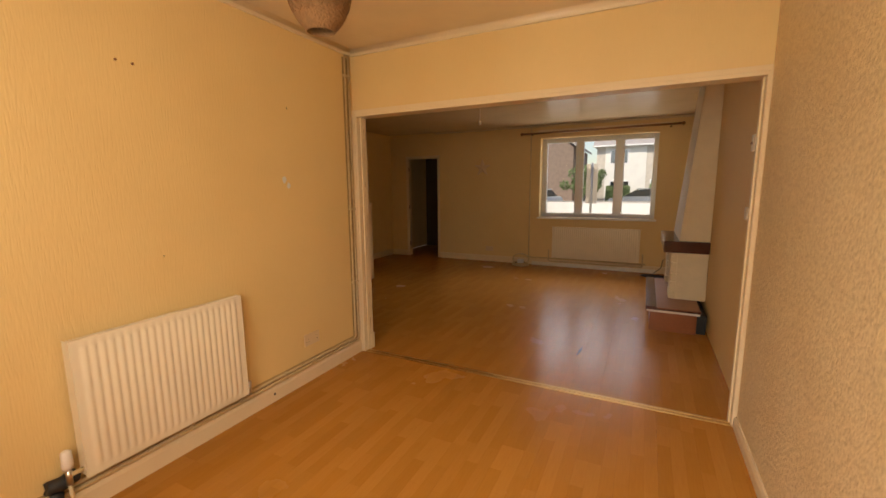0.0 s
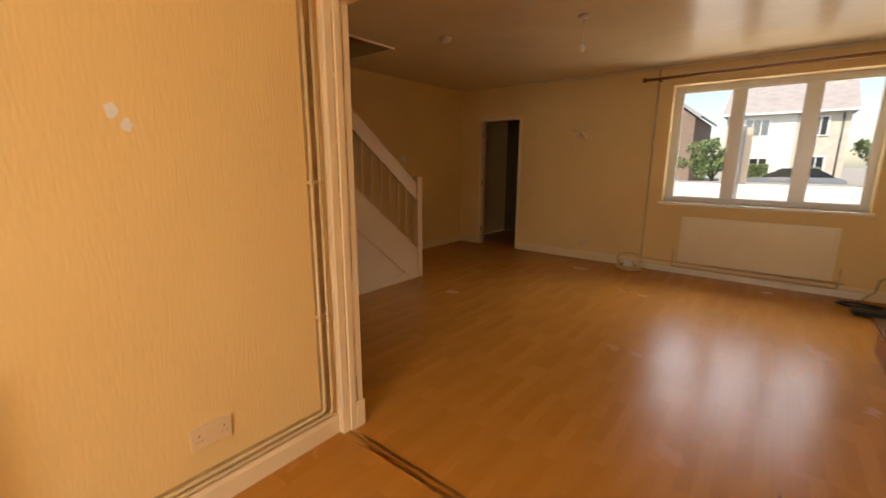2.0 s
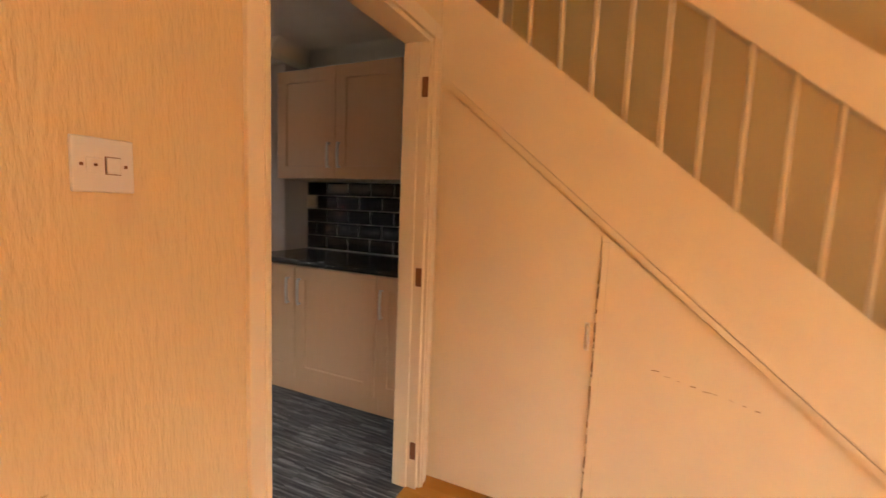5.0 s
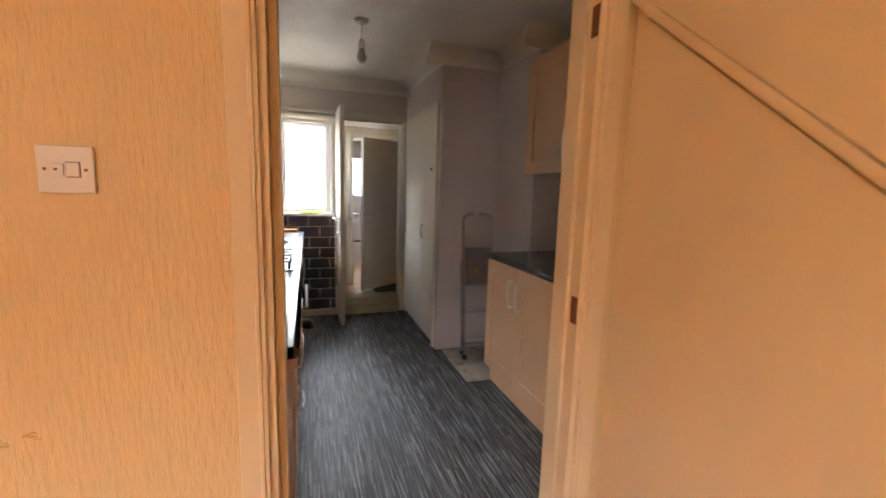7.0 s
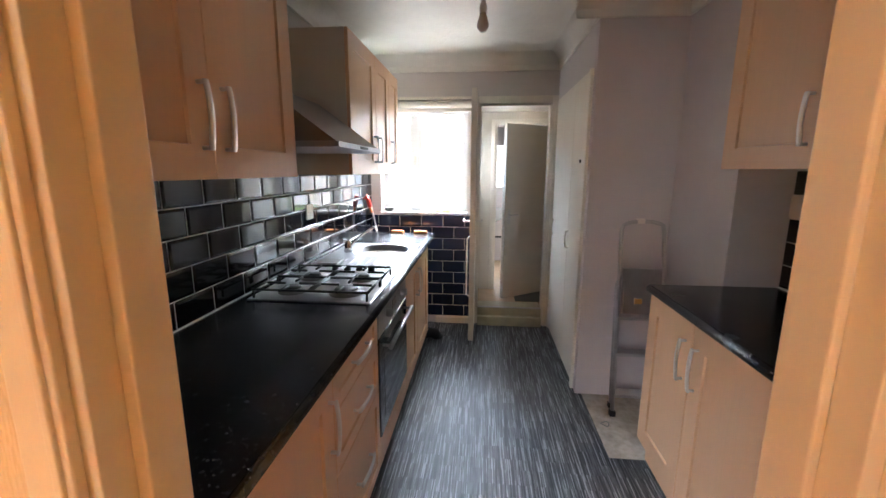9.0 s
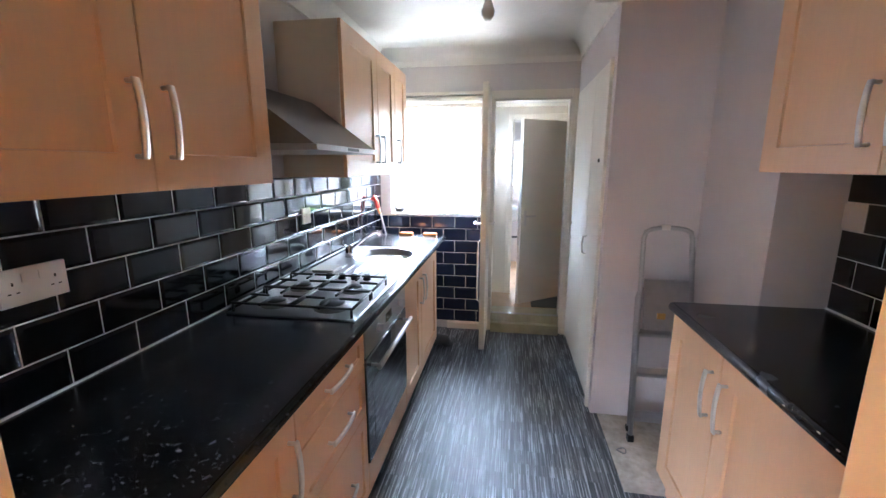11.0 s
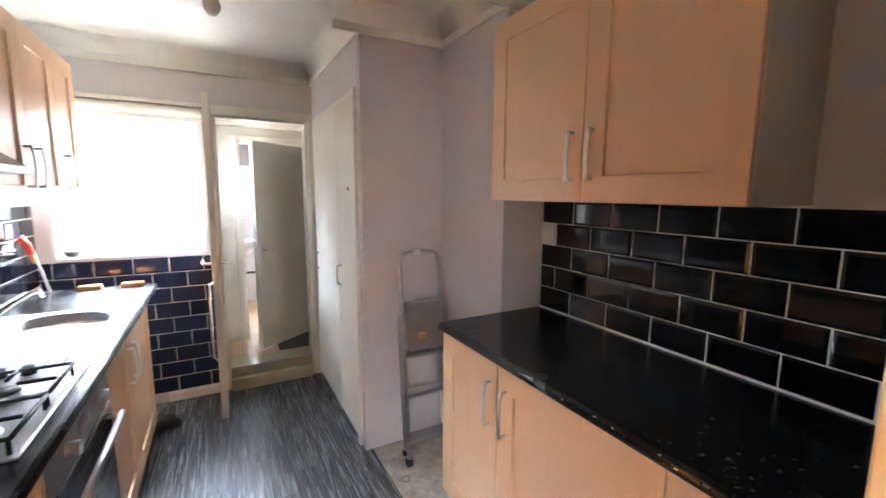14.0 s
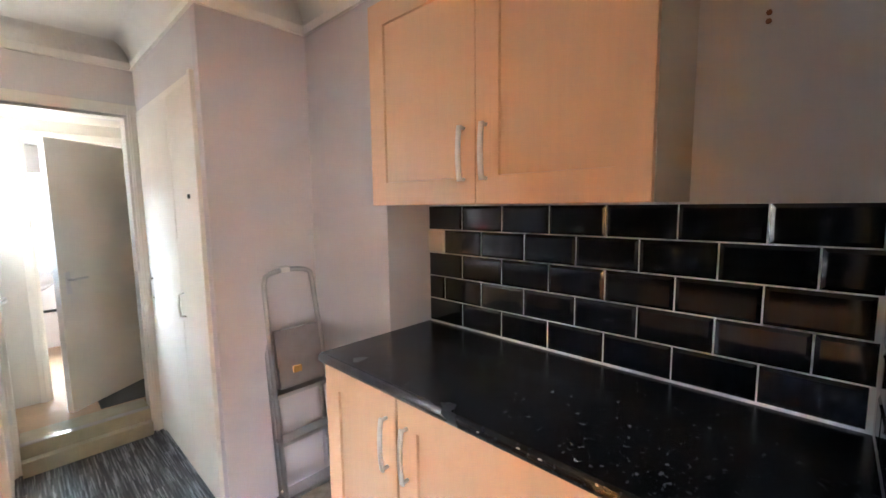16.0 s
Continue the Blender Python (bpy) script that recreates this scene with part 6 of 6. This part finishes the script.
leafy("tree", (-1.9, 31.5, -0.2), 0.7, 1.7, 1.15, 1.0, 4200, 3, "leafy green garden tree before the houses", 0.11)
leafy("bush", (2.6, 33.0, -0.2), 0, 0.7, 0.75, 1.0, 2200, 5, "spiky yellow green shrub by the house wall", 0.10)
leafy("tree", (6.6, 37, -0.2), 1.2, 2.2, 1.3, 1.2, 3000, 7, "green tree beside the house", 0.13)
hg = thing("hedge", (0.1, 33, -0.2), "clipped green hedge in front of the house", "hedge")
bm = bmesh.new()
q = random.Random(6)
for _ in range(3500):
    p = Vector((q.uniform(-0.8, 0.95), q.uniform(32.5, 33.0), q.uniform(-0.2, 1.35)))
    m = Euler((q.random() * 6, q.random() * 6, q.random() * 6)).to_matrix()
    vs = [bm.verts.new(p + m @ Vector(c)) for c in ((-0.08, 0, 0), (0, -0.04, 0.01), (0.08, 0, 0), (0, 0.04, 0.01))]
    bm.faces.new(vs)
part("leaves", bm, "leaf", hg, kind="stuff")


def car(at, mat, label, length=4.2):
    t = thing("car", at, label, "car", "parked cars")
    L = length / 2
    body = bmesh.new()
    prof = [(-L, 0.35), (-L, 0.62), (-L + 0.1, 0.78), (-L + 0.95, 0.90), (L - 0.35, 0.93), (L - 0.03, 0.80), (L, 0.35), (L - 0.5, 0.22), (-L + 0.5, 0.22)]
    prism(body, prof, -0.85, 0.85, "y")
    bmesh.ops.bevel(body, geom=list(body.edges), offset=0.05, segments=2, affect="EDGES")
    part("body", body, mat, t, local=True)
    cab = bmesh.new()
    prism(cab, [(-L + 0.9, 0.88), (-L + 1.65, 1.33), (L - 1.15, 1.37), (L - 0.4, 0.92)], -0.70, 0.70, "y")
    bmesh.ops.bevel(cab, geom=list(cab.edges), offset=0.06, segments=2, affect="EDGES")
    part("windows", cab, "carglass", t, local=True)
    rf = bmesh.new()
    prism(rf, [(-L + 1.6, 1.335), (-L + 1.75, 1.40), (L - 1.2, 1.42), (L - 1.08, 1.365)], -0.66, 0.66, "y")
    part("roof", rf, mat, t, local=True)
    for x in (-L + 0.75, L - 0.8):
        for y in (-0.86, 0.70):
            w_ = part("wheel", tube(bmesh.new(), [(x, y, 0.31), (x, y + 0.16, 0.31)], 0.31, 20), "rubber", t, local=True)
    return t


car((2.0, 26.6, -0.205), "carpaint", "silver blue parked car behind the low wall")
c2 = car((-4.4, 24.2, -0.205), "carwhite", "white parked car at the end of the drive")
c2.rotation_euler = (0, 0, radians(70))
car((-9.5, 27.2, -0.205), "carwhite", "white parked car further down the road")

sg = thing("sign_post", (1.03, 7.1, -0.21), "grey metal sign seen from behind on a thin post", "sign")
part("post", tube(bmesh.new(), [(1.03, 7.1, -0.21), (1.03, 7.1, 1.9)], 0.025), "steel", sg)
boxpart("panel", (0.91, 7.12, 1.0), (1.15, 7.14, 1.88), "greypaint", sg, 0.004)
sd = thing("stepped_wall", (-2.9, 14, -0.21), "stepped white capped garden wall along the drive", "wall")
for i in range(6):
    y = 12 + 1.5 * i
    boxpart("wall_section", (-2.2 - 0.25 * i, y, -0.21), (-2.0 - 0.25 * i, y + 1.5, 0.35 + 0.14 * i), "brick", sd)
    boxpart("cap", (-2.23 - 0.25 * i, y - 0.02, 0.35 + 0.14 * i), (-1.97 - 0.25 * i, y + 1.49, 0.42 + 0.14 * i), "render", sd, 0.01)

# yard behind
yd = thing("yard_wall", (-0.5, -6.6, -0.21), "bright white rendered wall of the yard", "wall")
boxpart("wall", (-0.85, -6.8, -0.21), (6.0, -6.6, 2.15), "render", yd)
boxpart("coping", (-0.85, -6.84, 2.15), (6.0, -6.56, 2.22), "paving", yd, 0.01)
ns = thing("neighbour_house", (0, -14, -0.21), "white rendered back of a neighbouring house with slate roof", "house")
boxpart("wall", (-5, -18, -0.21), (7, -13, 3.6), "render", ns)
part("roof", prism(bmesh.new(), [(-18.4, 3.6), (-15.5, 5.6), (-12.6, 3.6)], -5.4, 7.4, "x"), "roof", ns)

# ---- tiles ----
def tile_mesh(w, h, mat="tile"):
    bm = bmesh.new()
    t, c = 0.007, 0.010
    ring0 = [bm.verts.new(p) for p in ((0, 0, 0), (w, 0, 0), (w, 0, h), (0, 0, h))]
    ring1 = [bm.verts.new(p) for p in ((0, t * 0.35, 0), (w, t * 0.35, 0), (w, t * 0.35, h), (0, t * 0.35, h))]
    cc_ = min(c, w * 0.35)
    ring2 = [bm.verts.new(p) for p in ((cc_, t, c), (w - cc_, t, c), (w - cc_, t, h - c), (cc_, t, h - c))]
    bm.faces.new(ring2)
    for A, B in ((ring0, ring1), (ring1, ring2)):
        for k in range(4):
            bm.faces.new((A[k], A[(k + 1) % 4], B[(k + 1) % 4], B[k]))
    bmesh.ops.recalc_face_normals(bm, faces=bm.faces)
    me = bpy.data.meshes.new("tile")
    bm.to_mesh(me)
    bm.free()
    me.materials.append(M[mat])
    return me


TILES = {}


def tiled(name, base, turn, length, z0, rows, phase, label, height=0.1035, skip=(), pitch=0.2045, mat="tile"):
    """Bevelled brick tiles on a bed of grout, from the corner base along its own x; out of the wall is its own y."""
    f = tagged(new(name), label, "tiles", kind="structure")
    f.location = base
    f.rotation_euler = (0, 0, turn)
    part("grout", box(bmesh.new(), (0, 0, z0), (length, 0.0071, z0 + rows * height)), "grout", f, local=True)
    gap = 0.004
    for r in range(rows):
        u = -phase - (pitch / 2 if r % 2 else 0)
        while u < length - 0.004:
            a, b = max(u, 0) + gap / 2, min(u + pitch, length) - gap / 2
            if b - a > 0.012 and not any(s0 < (a + b) / 2 < s1 and r == sr for s0, s1, sr in skip):
                key = (round(b - a, 3), round(height, 4), mat)
                if key not in TILES:
                    TILES[key] = tile_mesh(b - a, height - gap, mat)
                o = new("tile", TILES[key])
                o.parent = f
                o.location = (a, 0.0052, z0 + r * height + gap / 2)
            u += pitch
    return f


tiled("tiling_east", (KE, -3.213, 0), radians(90), 3.18, WL - 0.004, 5, 0.113, "black bevelled brick tiles over the long worktop", 0.1018, pitch=0.2)
tiled("tiling_west", (KW, -0.031, 0), radians(-90), 1.40, WR + 0.006, 5, 0.19, "black bevelled brick tiles over the short worktop", 0.1025, skip=((1.30, 1.40, 3),), pitch=0.1995)
cp_ = thing("socket_blank", (KW, -1.37, 1.265), "cream blanking plate set into the black tiles", "plate")
boxpart("plate", (KW + 0.0062, -1.43, WR + 0.006 + 3 * 0.1025 + 0.008), (KW + 0.014, -1.343, WR + 0.006 + 4 * 0.1025 - 0.006), "plastic", cp_, 0.002)
tiled("tiling_south", (-1.09, KS, 0), 0, 0.96, 0.07, 9, 0.093, "black bevelled tiles under the kitchen window with a blue light cast painted in", 0.1056, pitch=0.1985, mat="tile_blue_cast")
tiled("tiling_north", (KDX0 - 0.09, -0.0165, 0), radians(180), 0.86, WR - 0.002, 5, 0.05, "black bevelled tiles on the return wall", 0.1015, pitch=0.1995)


# ---- floors of planks ----
def plank_floor(name, x0, x1, y0, y1, label):
    """Planks along the room, each a part of the floor, laid in rows with staggered ends."""
    floor = tagged(new(name), label, "floor", kind="structure")
    floor.location = (x0, y0, 0)
    rnd = random.Random(5)
    w, ln = 0.19, 1.2
    cache = {}
    x = x0
    while x < x1 - 0.01:
        xx = min(x + w, x1)
        y = y0 - rnd.random() * ln
        while y < y1 - 0.002:
            a, b = max(y, y0), min(y + ln, y1)
            if b - a > 0.01:
                key = (round(xx - x, 3), round(b - a, 3))
                if key not in cache:
                    bm = bmesh.new()
                    W, L = xx - x, b - a
                    rings = [[bm.verts.new(p) for p in ((e, e, z), (W - e, e, z), (W - e, L - e, z), (e, L - e, z))] for e, z in ((0.0002, -0.01), (0.0002, -0.0001), (0.0004, 0))]
                    bm.faces.new(rings[2])
                    for A, B in zip(rings, rings[1:]):
                        for k in range(4):
                            bm.faces.new((A[k], A[(k + 1) % 4], B[(k + 1) % 4], B[k]))
                    me = bpy.data.meshes.new("plank")
                    bm.to_mesh(me)
                    bm.free()
                    me.materials.append(M["laminate"])
                    cache[key] = me
                ob = new("plank", cache[key])
                ob.parent = floor
                ob.location = (x - x0, a - y0, 0)
            y += ln
        x += w
    return floor


plank_floor("floor_living", WX, EX, 0.05, NY, "orange beech laminate floor of the living room")
plank_floor("floor_dining", 0.0, EX, KS, 0.05, "orange beech laminate floor of the dining room")
